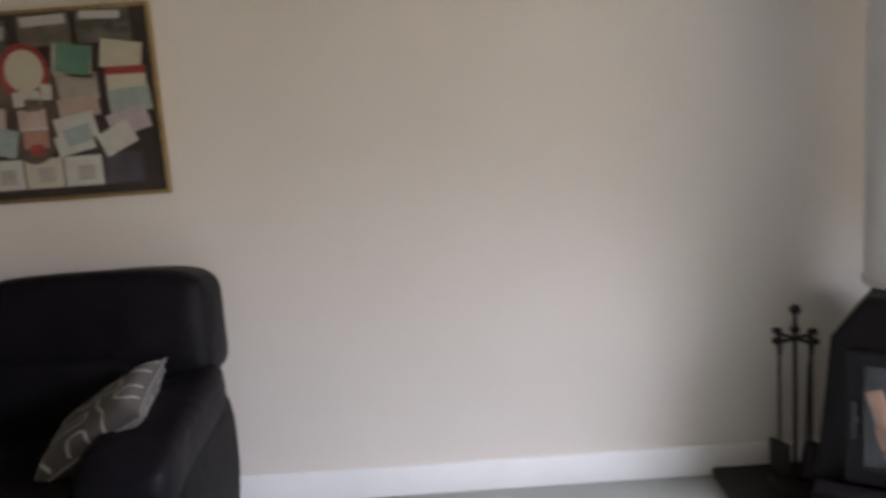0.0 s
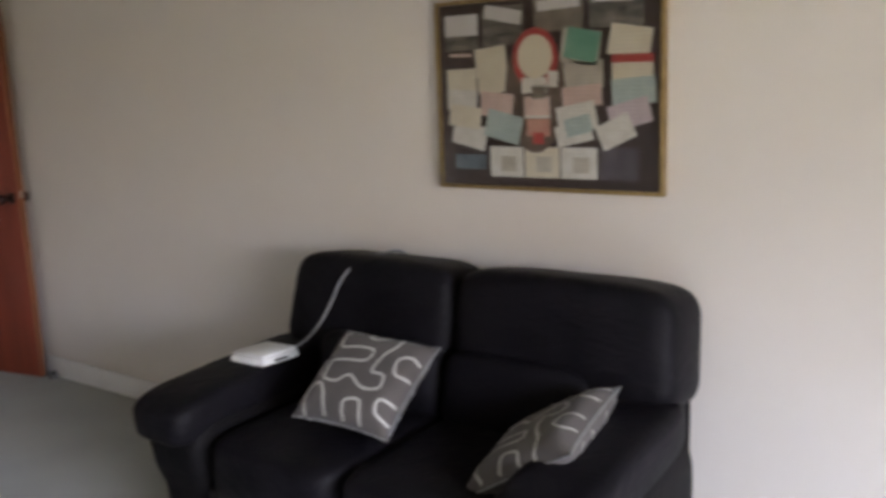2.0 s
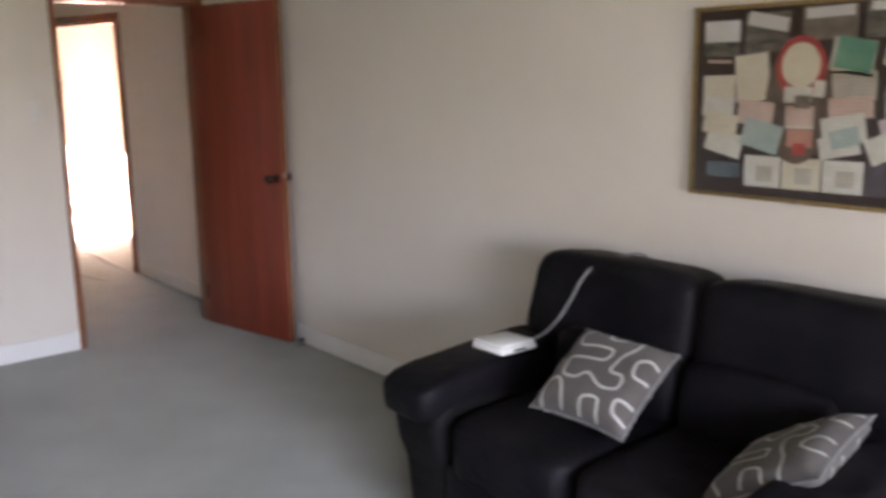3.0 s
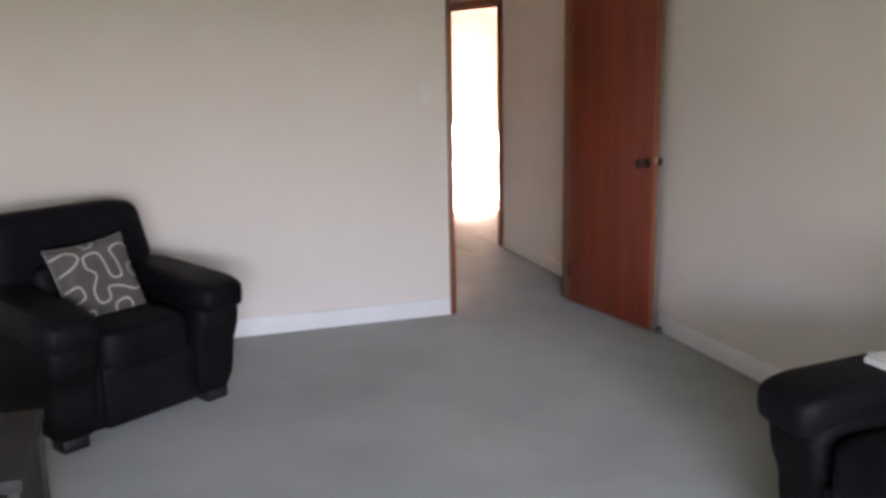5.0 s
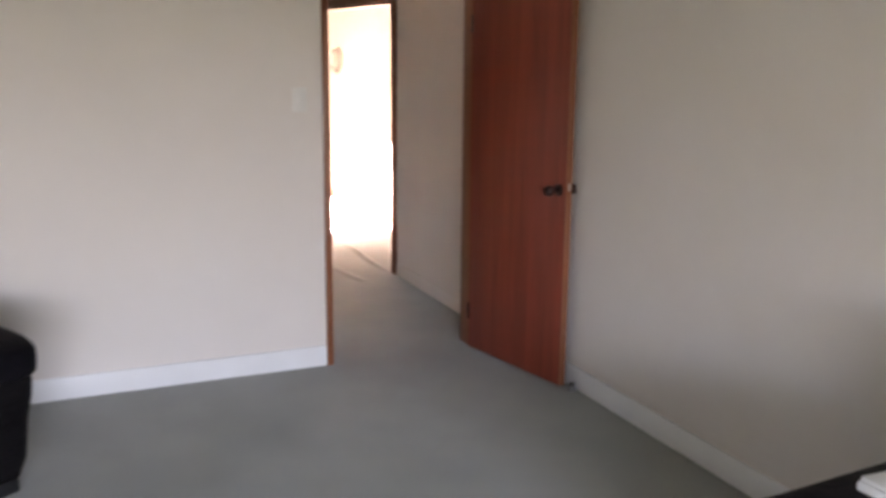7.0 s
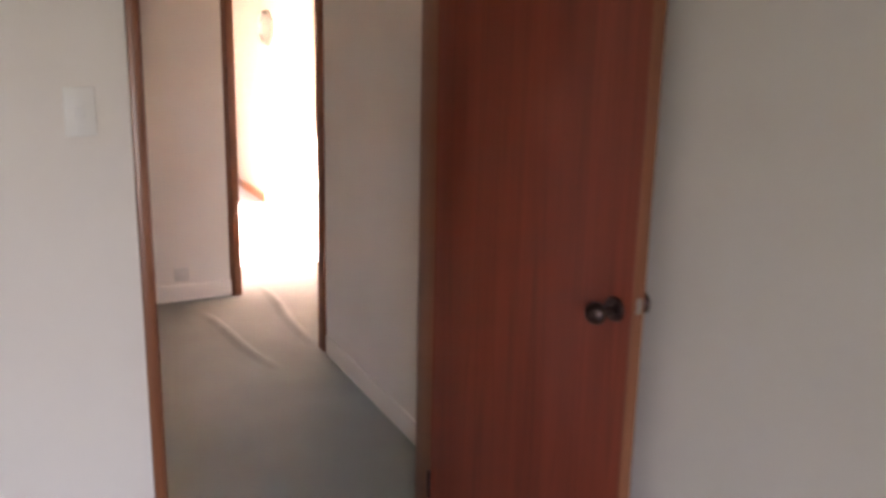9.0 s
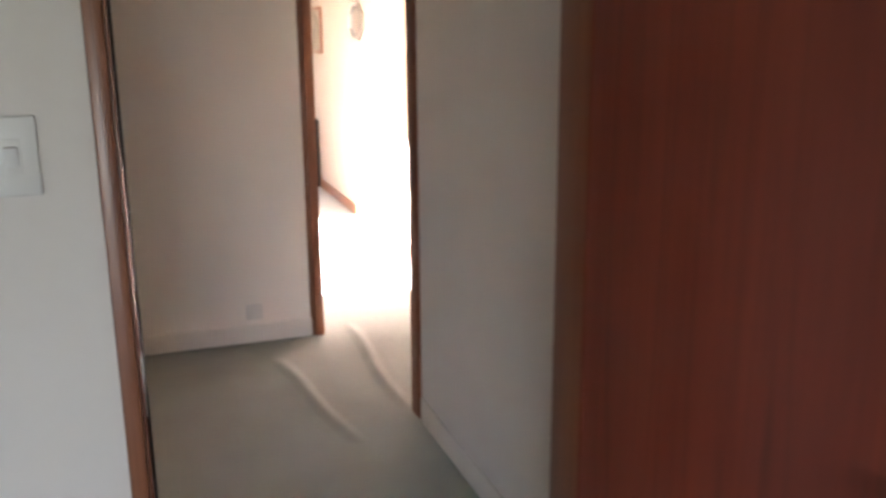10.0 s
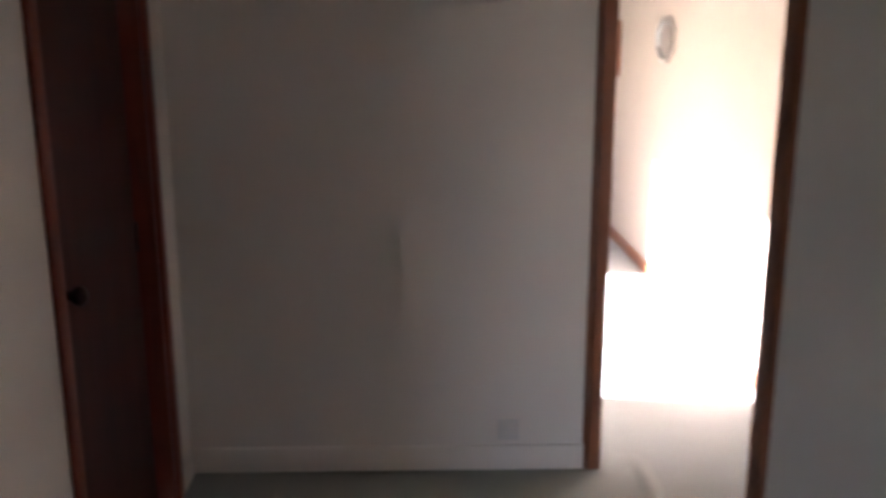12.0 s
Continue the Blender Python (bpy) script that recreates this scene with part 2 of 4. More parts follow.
def puff(bm, at, size, power=0.35, turn=None, nu=28, nv=16):
    """A stuffed block: a superellipsoid, boxier for a smaller power."""
    grid = []
    s = lambda w: math.copysign(abs(math.sin(w)) ** power, math.sin(w))
    c = lambda w: math.copysign(abs(math.cos(w)) ** power, math.cos(w))
    turn = turn or Matrix.Identity(4)
    for j in range(nv + 1):
        v = -math.pi / 2 + math.pi * j / nv
        ring = []
        for i in range(nu):
            u = 2 * math.pi * i / nu
            p = Vector((size[0] / 2 * c(v) * c(u), size[1] / 2 * c(v) * s(u), size[2] / 2 * s(v)))
            wob = 1 + 0.012 * noise.noise(p * 7 + Vector(at))
            ring.append(bm.verts.new(Vector(at) + turn @ (p * wob)))
        grid.append(ring)
    for j in range(nv):
        for i in range(nu):
            k = (i + 1) % nu
            bm.faces.new((grid[j][i], grid[j][k], grid[j + 1][k], grid[j + 1][i]))
    bmesh.ops.remove_doubles(bm, verts=bm.verts[:], dist=1e-5)
    return bm


def extrude(bm, outline, x0, x1, bevel=0.0):
    """A slab between x0 and x1 with the outline given as (y, z)."""
    a = [bm.verts.new((x0, y, z)) for y, z in outline]
    b = [bm.verts.new((x1, y, z)) for y, z in outline]
    faces = [bm.faces.new(a), bm.faces.new(b[::-1])]
    n = len(outline)
    for i in range(n):
        faces.append(bm.faces.new((a[i], b[i], b[(i + 1) % n], a[(i + 1) % n])))
    bmesh.ops.recalc_face_normals(bm, faces=faces)
    if bevel:
        edges = [ed for f in faces[:2] for ed in f.edges]
        bmesh.ops.bevel(bm, geom=list(set(edges)), offset=bevel, segments=3, profile=0.5, affect="EDGES")
    return bm


def part(name, bm, mat, parent=None, label="", smooth=True, category="", group="", kind=""):
    me = bpy.data.meshes.new(name)
    bmesh.ops.recalc_face_normals(bm, faces=bm.faces[:])
    bm.to_mesh(me)
    bm.free()
    me.materials.append(mat)
    if smooth:
        me.polygons.foreach_set("use_smooth", [True] * len(me.polygons))
        me.set_sharp_from_angle(angle=radians(40))
    ob = new(name, me)
    ob.parent = parent
    return tagged(ob, label, category, group, kind)


def thing(name, label, category, group="", kind="", m=None):
    ob = new(name)
    ob.empty_display_size = 0.1
    if m is not None:
        ob.matrix_basis = m
    return tagged(ob, label, category, group, kind)


def boxes(*rows, bevel=0.0):
    bm = bmesh.new()
    for r in rows:
        box(bm, *r, bevel=bevel)
    return bm


def structure(name, rows, mat, label, category, bevel=0.0):
    return part(name, boxes(*rows, bevel=bevel), mat, None, label, smooth=bevel > 0, category=category, kind="structure")


# ---- the rooms ----
H = 2.42            # ceiling
HEAD = 1.99         # door openings
WEST, SOUTH = -5.3, -7.7
DOOR_L, DOOR_R = -1.015, -0.185      # lounge doorway in the north wall
HALL_E, HALL_N, HALL_W = 0.03, 2.95, -1.69
JAMB_S, JAMB_N = (0.045, 1.84), (-0.165, 2.95)   # the slanting doorway off the hall
ROOM_E, ROOM_N, ROOM_W = 0.76, 7.60, -2.60


def floor_mesh():
    bm = bmesh.new()
    box(bm, WEST - 0.14, 0.14, SOUTH - 0.14, 0.12, -0.12, 0.0)
    box(bm, HALL_W - 0.12, 0.88, 0.12, HALL_N, -0.12, 0.0)
    box(bm, ROOM_W - 0.12, 0.88, HALL_N, ROOM_N + 0.12, -0.12, 0.0)
    return bm


part("floor", floor_mesh(), CARPET, None, "worn grey-green cut pile carpet through all rooms", smooth=False, category="carpet", kind="structure")


def ripple(p, q, height, width):
    """A long low fold where the carpet has come loose."""
    p, q = Vector((*p, 0)), Vector((*q, 0))
    along = q - p
    side = Vector((-along.y, along.x, 0)).normalized()
    bm = bmesh.new()
    rows = []
    for i in range(25):
        f = i / 24
        swell = math.sin(math.pi * min(1, max(0, f))) ** 0.5
        mid = p + along * f + side * 0.012 * math.sin(f * 7)
        rows.append([bm.verts.new(mid + side * width * s + Vector((0, 0, 0.0015 + height * swell * math.cos(s * math.pi / 2) ** 2)))
                     for s in (-1, -0.7, -0.4, -0.15, 0, 0.15, 0.4, 0.7, 1)])
    for a, b in zip(rows, rows[1:]):
        for k in range(8):
            bm.faces.new((a[k], a[k + 1], b[k + 1], b[k]))
    return bm


for p, q, hgt in (((-0.43, 2.66), (-0.27, 1.66), 0.013), ((0.02, 3.06), (0.0, 1.90), 0.013)):
    part("carpet_ripple", ripple(p, q, hgt, 0.045), CARPET, None, "loose fold in the grey-green carpet by the doorway", category="carpet", kind="structure")

structure("ceiling", [(WEST - 0.14, 1.0, SOUTH - 0.14, HALL_N + 0.1, H, H + 0.12), (ROOM_W - 0.12, 1.0, HALL_N + 0.1, ROOM_N + 0.12, H, H + 0.12)], CEILING, "plain painted flat ceiling, darkened to dim the wall tops", "ceiling")
structure("wall_east", [(0.0, 0.14, SOUTH, 0.0, 0, H)], WALL, "warm off-white painted wall behind the sofa", "wall")
structure("wall_north", [(WEST, DOOR_L, 0.0, 0.12, 0, H), (DOOR_L, DOOR_R, 0.0, 0.12, HEAD + 0.02, H), (DOOR_R, 0.14, 0.0, 0.12, 0, H)],
          WALL, "warm off-white painted wall with a doorway", "wall")
WX0, WX1, WZ0, WZ1 = -4.05, -1.25, 0.75, 2.1
structure("wall_south", [(WEST, WX0, SOUTH - 0.14, SOUTH, 0, H), (WX1, 0.14, SOUTH - 0.14, SOUTH, 0, H), (WX0, WX1, SOUTH - 0.14, SOUTH, 0, WZ0), (WX0, WX1, SOUTH - 0.14, SOUTH, WZ1, H)],
          WALL, "off-white painted wall with a wide window", "wall")
structure("wall_west", [(WEST - 0.14, WEST, SOUTH, 0.12, 0, H)], WALL, "plain off-white painted wall", "wall")
structure("ground", [(-300, 300, -300, 300, -0.5, -0.14)], GRASS, "mown lawn round the house", "ground")
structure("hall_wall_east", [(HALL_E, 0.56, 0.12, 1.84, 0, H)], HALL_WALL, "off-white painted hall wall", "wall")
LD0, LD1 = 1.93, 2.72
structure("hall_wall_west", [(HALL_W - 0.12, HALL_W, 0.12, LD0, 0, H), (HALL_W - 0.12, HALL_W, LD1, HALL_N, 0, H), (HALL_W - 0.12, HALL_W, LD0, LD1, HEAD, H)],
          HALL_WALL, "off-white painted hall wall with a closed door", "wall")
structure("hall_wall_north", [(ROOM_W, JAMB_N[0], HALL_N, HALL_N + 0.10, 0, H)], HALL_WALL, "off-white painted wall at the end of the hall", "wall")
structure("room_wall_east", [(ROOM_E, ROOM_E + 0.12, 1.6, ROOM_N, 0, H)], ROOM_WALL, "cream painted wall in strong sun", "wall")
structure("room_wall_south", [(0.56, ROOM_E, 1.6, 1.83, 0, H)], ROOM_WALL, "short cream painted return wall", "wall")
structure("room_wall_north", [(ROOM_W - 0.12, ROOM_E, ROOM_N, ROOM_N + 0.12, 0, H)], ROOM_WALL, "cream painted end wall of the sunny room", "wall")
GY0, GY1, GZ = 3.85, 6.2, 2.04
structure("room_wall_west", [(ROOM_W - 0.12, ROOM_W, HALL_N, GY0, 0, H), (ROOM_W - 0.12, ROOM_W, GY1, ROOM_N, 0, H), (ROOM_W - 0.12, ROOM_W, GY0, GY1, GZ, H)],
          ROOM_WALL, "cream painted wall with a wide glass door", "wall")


def pane_object(name, bm, parent):
    ob = part(name, bm, GLASS, parent, smooth=False)
    ob.visible_shadow = False
    return ob


# Lounge window, behind the walker.
win = thing("window_1", "wide white-framed lounge window", "window", kind="structure")
part("window_frame", boxes((WX0, WX1, SOUTH - 0.09, SOUTH - 0.03, WZ0, WZ0 + 0.05), (WX0, WX1, SOUTH - 0.09, SOUTH - 0.03, WZ1 - 0.05, WZ1),
                           (WX0, WX0 + 0.05, SOUTH - 0.09, SOUTH - 0.03, WZ0 + 0.05, WZ1 - 0.05), (WX1 - 0.05, WX1, SOUTH - 0.09, SOUTH - 0.03, WZ0 + 0.05, WZ1 - 0.05)), TRIM, win, smooth=False)
pane_object("pane", boxes((WX0 + 0.05, WX1 - 0.05, SOUTH - 0.064, SOUTH - 0.058, WZ0 + 0.05, WZ1 - 0.05)), win)
part("window_sill", boxes((WX0 - 0.03, WX1 + 0.03, SOUTH - 0.03, SOUTH + 0.06, WZ0 - 0.03, WZ0 - 0.002), bevel=0.006), TRIM, win)

# Glass door of the sunny room.
gd = thing("window_2", "wide glass sliding door letting in low sun", "glass door", kind="structure")
rows = [(ROOM_W - 0.09, ROOM_W - 0.04, GY0, GY1, 0.0, 0.05), (ROOM_W - 0.09, ROOM_W - 0.04, GY0, GY1, GZ - 0.05, GZ)]
for y in (GY0, GY1 - 0.06):
    rows.append((ROOM_W - 0.09, ROOM_W - 0.04, y, y + 0.06, 0.05, GZ - 0.05))
part("window_frame", boxes(*rows), TRIM, gd, smooth=False)
for y0, y1 in ((GY0 + 0.06, GY1 - 0.06),):
    pane_object("pane", boxes((ROOM_W - 0.068, ROOM_W - 0.062, y0, y1, 0.05, GZ - 0.05)), gd)


def skirting(name, x0, x1, y0, y1, mat=TRIM, z=0.11, label="white painted skirting board along the wall"):
    return structure(name, [(x0, x1, y0, y1, 0.0, z)], mat, label, "skirting board", bevel=0.004)


skirting("baseboard_east", -0.016, 0.0, SOUTH + 0.02, 0.0)
skirting("baseboard_north", WEST, DOOR_L - 0.033, -0.016, 0.0)
skirting("baseboard_hall_north", HALL_W, JAMB_N[0] - 0.03, HALL_N - 0.014, HALL_N, HALL_WALL, 0.10, "painted skirting board in the hall")
skirting("baseboard_hall_east", HALL_E - 0.013, HALL_E, 0.14, 1.76, HALL_WALL, 0.10, "painted skirting board in the hall")
skirting("baseboard_hall_west", HALL_W, HALL_W + 0.014, LD1 + 0.06, HALL_N - 0.014, HALL_WALL, 0.10, "painted skirting board in the hall")
skirting("baseboard_room_east", ROOM_E - 0.016, ROOM_E, 1.83, ROOM_N, CASING, 0.08, "varnished timber skirting board under the sunny wall")

# Door frames.
fr = thing("door_frame_1", "varnished timber door frame of the lounge doorway", "door frame", kind="structure")
part("jamb", boxes((DOOR_L - 0.002, DOOR_L + 0.003, -0.012, 0.132, 0, HEAD), bevel=0.002), CASING, fr)
part("jamb", boxes((DOOR_R - 0.022, DOOR_R + 0.002, -0.012, 0.132, 0, HEAD), bevel=0.002), CASING, fr)
part("head", boxes((DOOR_L - 0.002, DOOR_R + 0.002, -0.012, 0.132, HEAD, HEAD + 0.022), bevel=0.002), CASING, fr)
part("casing", boxes((DOOR_L - 0.032, DOOR_L - 0.003, -0.022, -0.0, 0, HEAD + 0.064), bevel=0.004), CASING, fr)
part("casing", boxes((DOOR_L - 0.003, DOOR_R + 0.045, -0.022, -0.0, HEAD + 0.023, HEAD + 0.064), bevel=0.004), CASING, fr)
part("casing", boxes((DOOR_R + 0.003, DOOR_R + 0.045, -0.022, -0.0, 0, HEAD + 0.022), bevel=0.004), CASING, fr)
part("casing", boxes((DOOR_L - 0.042, DOOR_L - 0.003, 0.12, 0.138, 0, HEAD + 0.064), bevel=0.004), CASING, fr)
part("casing", boxes((DOOR_R + 0.003, DOOR_R + 0.045, 0.12, 0.138, 0, HEAD + 0.064), bevel=0.004), CASING, fr)
# Near-black wood here paints the rebate's shadow line on the jamb.
part("stop", boxes((DOOR_L + 0.003, DOOR_L + 0.008, 0.035, 0.06, 0, HEAD)), DARK_WOOD, fr, "rebate strip coloured dark for its shadow", smooth=False)
strike = part("strike_plate", boxes((DOOR_L + 0.0025, DOOR_L + 0.0055, -0.008, 0.018, 0.955, 1.06), bevel=0.001), STEEL, fr, "worn steel strike plate")

# The slanting doorway between the hall and the sunny room.
sj, nj = Vector((*JAMB_S, 0)), Vector((*JAMB_N, 0))
run = (nj - sj)
span = run.length
frame_turn = Matrix.Translation(sj) @ Matrix.Rotation(math.atan2(run.y, run.x), 4, "Z")   # x runs from south jamb to north jamb, -y to the room
fr2 = thing("door_frame_2", "varnished timber door frame, bleached by sun behind", "door frame", kind="structure", m=frame_turn)
part("jamb", boxes((0.0, 0.025, -0.05, 0.03, 0, HEAD), bevel=0.002), CASING, fr2)
part("jamb", boxes((span - 0.02, span, -0.03, 0.02, 0, HEAD), bevel=0.002), CASING, fr2)
part("head", boxes((0.0, span, -0.10, 0.03, HEAD, HEAD + 0.025), bevel=0.002), CASING, fr2)
part("casing", boxes((-0.055, 0.0, 0.004, 0.034, 0, HEAD + 0.025), bevel=0.004), CASING, fr2)
part("casing", boxes((span, span + 0.012, 0.004, 0.034, 0, HEAD + 0.025), bevel=0.004), CASING, fr2)
part("casing", boxes((-0.055, span + 0.012, 0.004, 0.034, HEAD + 0.026, HEAD + 0.08), bevel=0.004), CASING, fr2)
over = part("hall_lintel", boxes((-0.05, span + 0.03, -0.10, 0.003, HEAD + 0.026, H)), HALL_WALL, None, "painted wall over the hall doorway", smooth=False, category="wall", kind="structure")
over.matrix_basis = frame_turn


def round_knob(parent, name, at, way, mat):
    """Round knob on a short neck with a rose; way points out of the door."""
    at, way = Vector(at), Vector(way).normalized()
    bm = bmesh.new()
    tube(bm, at, at + way * 0.008, 0.030, 0.027, 24)
    tube(bm, at + way * 0.008, at + way * 0.046, 0.011, 0.012, 16)
    q = way.to_track_quat("Z", "Y").to_matrix().to_4x4()
    bmesh.ops.create_uvsphere(bm, u_segments=24, v_segments=14, radius=0.026, matrix=Matrix.Translation(at + way * 0.062) @ q @ Matrix.Diagonal((1, 1, 0.8, 1)))
    return part(name, bm, mat, parent, "dark bronze round knob")


# Lounge door, swung open against the sofa wall.
hinge, free = Vector((-0.226, -0.028, 0)), Vector((-0.086, -0.782, 0))
leaf_dir = free - hinge
LW = leaf_dir.length
leaf = thing("door_1", "red-brown veneered flush door standing open", "door", kind="structure",
             m=Matrix.Translation((hinge.x, hinge.y, 0)) @ Matrix.Rotation(math.atan2(leaf_dir.y, leaf_dir.x), 4, "Z"))
# local x runs along the leaf, -y faces the room
part("leaf", boxes((0.008, LW - 0.008, 0.0, 0.036, 0.012, HEAD - 0.008), bevel=0.002), DOOR, leaf)
part("lipping", boxes((LW - 0.008, LW, 0.0005, 0.0355, 0.012, HEAD - 0.008)), CASING, leaf, "paler timber edge strip", smooth=False)
part("lipping", boxes((0.0, 0.008, 0.0005, 0.0355, 0.012, HEAD - 0.008)), DOOR, leaf, smooth=False)
round_knob(leaf, "door_knob", (LW - 0.055, 0.0, 0.985), (0, -1, 0), BRASS)
round_knob(leaf, "door_knob", (LW - 0.055, 0.036, 0.985), (0, 1, 0), BRASS)
part("latch_plate", boxes((LW, LW + 0.002, 0.010, 0.026, 0.985, 1.02)), STEEL, leaf, "steel latch plate in the edge", smooth=False)
for z in (0.22, 1.78):
    bm = bmesh.new()
    tube(bm, (-0.004, -0.004, z - 0.045), (-0.004, -0.004, z + 0.045), 0.007)
    part("hinge", bm, BRASS, leaf)

stop = thing("door_stop", "small grey rubber door stop by the skirting", "door stop", m=pose(-0.045, -0.83, 0))
bm = bmesh.new()
tube(bm, (0, 0, 0.0), (0, 0, 0.028), 0.022, 0.018, 18)
part("base", bm, CORD, stop)
bm = bmesh.new()
tube(bm, (0, 0, 0.028), (0, 0, 0.04), 0.018, 0.013, 18)
part("cap", bm, BLACK_PLASTIC, stop)

# Closed door in the hall; its leaf colour carries the dimness there.
hd = thing("door_2", "closed red-brown flush door, its colour darkened for the dim hall", "door", kind="structure", m=pose(HALL_W, LD0, 0))
part("leaf", boxes((-0.095, -0.058, 0.026, LD1 - LD0 - 0.026, 0.010, HEAD - 0.028), bevel=0.002), SHADED_DOOR, hd)
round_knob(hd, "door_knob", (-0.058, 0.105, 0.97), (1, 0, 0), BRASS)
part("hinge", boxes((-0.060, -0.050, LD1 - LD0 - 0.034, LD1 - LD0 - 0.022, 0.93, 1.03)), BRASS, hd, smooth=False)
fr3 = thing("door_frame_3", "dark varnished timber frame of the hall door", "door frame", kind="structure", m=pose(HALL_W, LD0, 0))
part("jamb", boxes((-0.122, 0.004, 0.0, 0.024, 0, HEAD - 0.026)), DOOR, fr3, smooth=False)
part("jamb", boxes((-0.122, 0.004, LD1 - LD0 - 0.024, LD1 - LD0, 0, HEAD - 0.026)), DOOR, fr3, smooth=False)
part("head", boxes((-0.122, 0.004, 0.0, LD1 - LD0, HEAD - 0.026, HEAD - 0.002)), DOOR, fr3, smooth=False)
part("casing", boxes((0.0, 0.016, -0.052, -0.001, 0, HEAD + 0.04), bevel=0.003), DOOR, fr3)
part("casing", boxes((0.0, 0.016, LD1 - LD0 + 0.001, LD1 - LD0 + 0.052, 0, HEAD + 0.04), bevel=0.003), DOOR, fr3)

# Switch and socket plates.
sw = thing("light_switch", "white plastic light switch plate on the wall", "light switch", m=pose(-1.162, 0.0, 1.392))
part("plate", boxes((-0.036, 0.036, -0.009, 0.0, -0.059, 0.059), bevel=0.003), SWITCH, sw)
bm = boxes((-0.009, 0.009, -0.016, -0.009, -0.014, 0.016), bevel=0.002)
bmesh.ops.rotate(bm, verts=bm.verts[:], cent=(0, -0.01, 0), matrix=Matrix.Rotation(0.25, 3, "X"))
part("rocker", bm, SWITCH, sw)
part("bezel", boxes((-0.013, 0.013, -0.0105, -0.009, -0.024, 0.026), bevel=0.0007), SWITCH, sw)
so = thing("wall_socket", "small painted socket plate low on the wall", "socket", m=pose(-0.485, HALL_N, 0.162))
part("plate", boxes((-0.042, 0.042, -0.008, 0.0, -0.042, 0.042), bevel=0.003), SWITCH, so)
part("outlet", boxes((-0.018, 0.018, -0.0095, -0.008, -0.018, 0.018), bevel=0.0006), SWITCH, so)


# ---- lounge furniture ----
def taper(bm, lean):
    """Draws the two sides of a seat back in towards the top."""
    for v in bm.verts:
        v.co.x *= 1 - lean[v.co.x > 0] * max(0.0, (v.co.z - 0.5) / 0.43)


def seat_thing(name, label, category, group, width, depth, seats, lean, m):
    """An overstuffed leather seat: width along x, front towards -y."""
    ob = thing(name, label, category, group, m=m)
    hw, f, b = width / 2, -depth / 2, depth / 2
    arm = 0.25
    inner = hw - arm
    part("base", boxes((-inner - 0.05, inner + 0.05, f + 0.07, b - 0.10, 0.045, 0.34), bevel=0.03), LEATHER_SIDE, ob)
    part("front_panel", boxes((-inner + 0.004, inner - 0.004, f + 0.035, f + 0.075, 0.055, 0.33), bevel=0.018), LEATHER, ob)
    bm = bmesh.new()
    outline = [(b - 0.03, 0.08), (b - 0.01, 0.5), (b - 0.005, 0.80), (b - 0.03, 0.865), (b - 0.09, 0.885), (b - 0.17, 0.86), (b - 0.24, 0.45), (b - 0.24, 0.08)]
    extrude(bm, outline, -hw + 0.085, hw - 0.085, bevel=0.035)
    taper(bm, lean)
    part("back_frame", bm, LEATHER_SIDE, ob)
    w = 2 * inner / seats
    bw = (2 * hw - 0.05) / seats
    for k in range(seats):
        x = -inner + w * (k + 0.5)
        bm = bmesh.new()
        puff(bm, (x, f + 0.37, 0.385), (w - 0.006, 0.70, 0.22), 0.3)
        part("seat_cushion", bm, LEATHER, ob)
        xb = -hw + 0.025 + bw * (k + 0.5)
        bm = bmesh.new()
        puff(bm, (x, b - 0.29, 0.56), (w - 0.004, 0.24, 0.27), 0.42, Matrix.Rotation(-0.16, 4, "X"))
        part("lumbar_cushion", bm, LEATHER, ob)
        bm = bmesh.new()
        puff(bm, (xb, b - 0.182, 0.745), (bw + 0.004, 0.30, 0.37), 0.36, Matrix.Rotation(-0.15, 4, "X"), 40, 22)
        taper(bm, lean)
        part("headrest", bm, LEATHER, ob)
    for s in (-1, 1):
        xa = s * (hw - arm / 2)
        bm = bmesh.new()
        outline = [(f + 0.09, 0.045), (f + 0.055, 0.12), (f + 0.05, 0.28), (f + 0.02, 0.36), (f + 0.005, 0.44), (f + 0.03, 0.50), (f + 0.09, 0.53),
                   (b - 0.25, 0.53), (b - 0.22, 0.45), (b - 0.22, 0.045)]
        extrude(bm, outline, xa - arm / 2 + 0.02, xa + arm / 2 - 0.005, bevel=0.04)
        bmesh.ops.bisect_plane(bm, geom=bm.verts[:] + bm.edges[:] + bm.faces[:], plane_co=(0, 0, 0.20), plane_no=(0, 0, 1))
        bmesh.ops.bisect_plane(bm, geom=bm.verts[:] + bm.edges[:] + bm.faces[:], plane_co=(0, 0, 0.30), plane_no=(0, 0, 1))
        bmesh.ops.bisect_plane(bm, geom=bm.verts[:] + bm.edges[:] + bm.faces[:], plane_co=(0, 0, 0.38), plane_no=(0, 0, 1))
        for v in bm.verts:
            if (v.co.x - xa) * s > 0.03:
                v.co.x += s * (0.006 * math.exp(-((v.co.z - 0.37) / 0.12) ** 2) - 0.03 * max(0.0, 1 - v.co.z / 0.25))
        part("arm", bm, LEATHER_SIDE, ob)
        bm = bmesh.new()
        puff(bm, (xa + s * 0.006, f + 0.33, 0.55), (arm - 0.01, 0.74, 0.15), 0.42, Matrix.Rotation(0.055, 4, "X"), 32, 16)
        for v in bm.verts:
            near = max(0.0, min(1.0, (f + 0.18 - v.co.y) / 0.20))
            v.co.z -= 0.012 * near ** 2
            v.co.x += s * (0.022 if (v.co.x - xa) * s > 0 else -0.014) * near
        part("arm_pad", bm, LEATHER, ob)
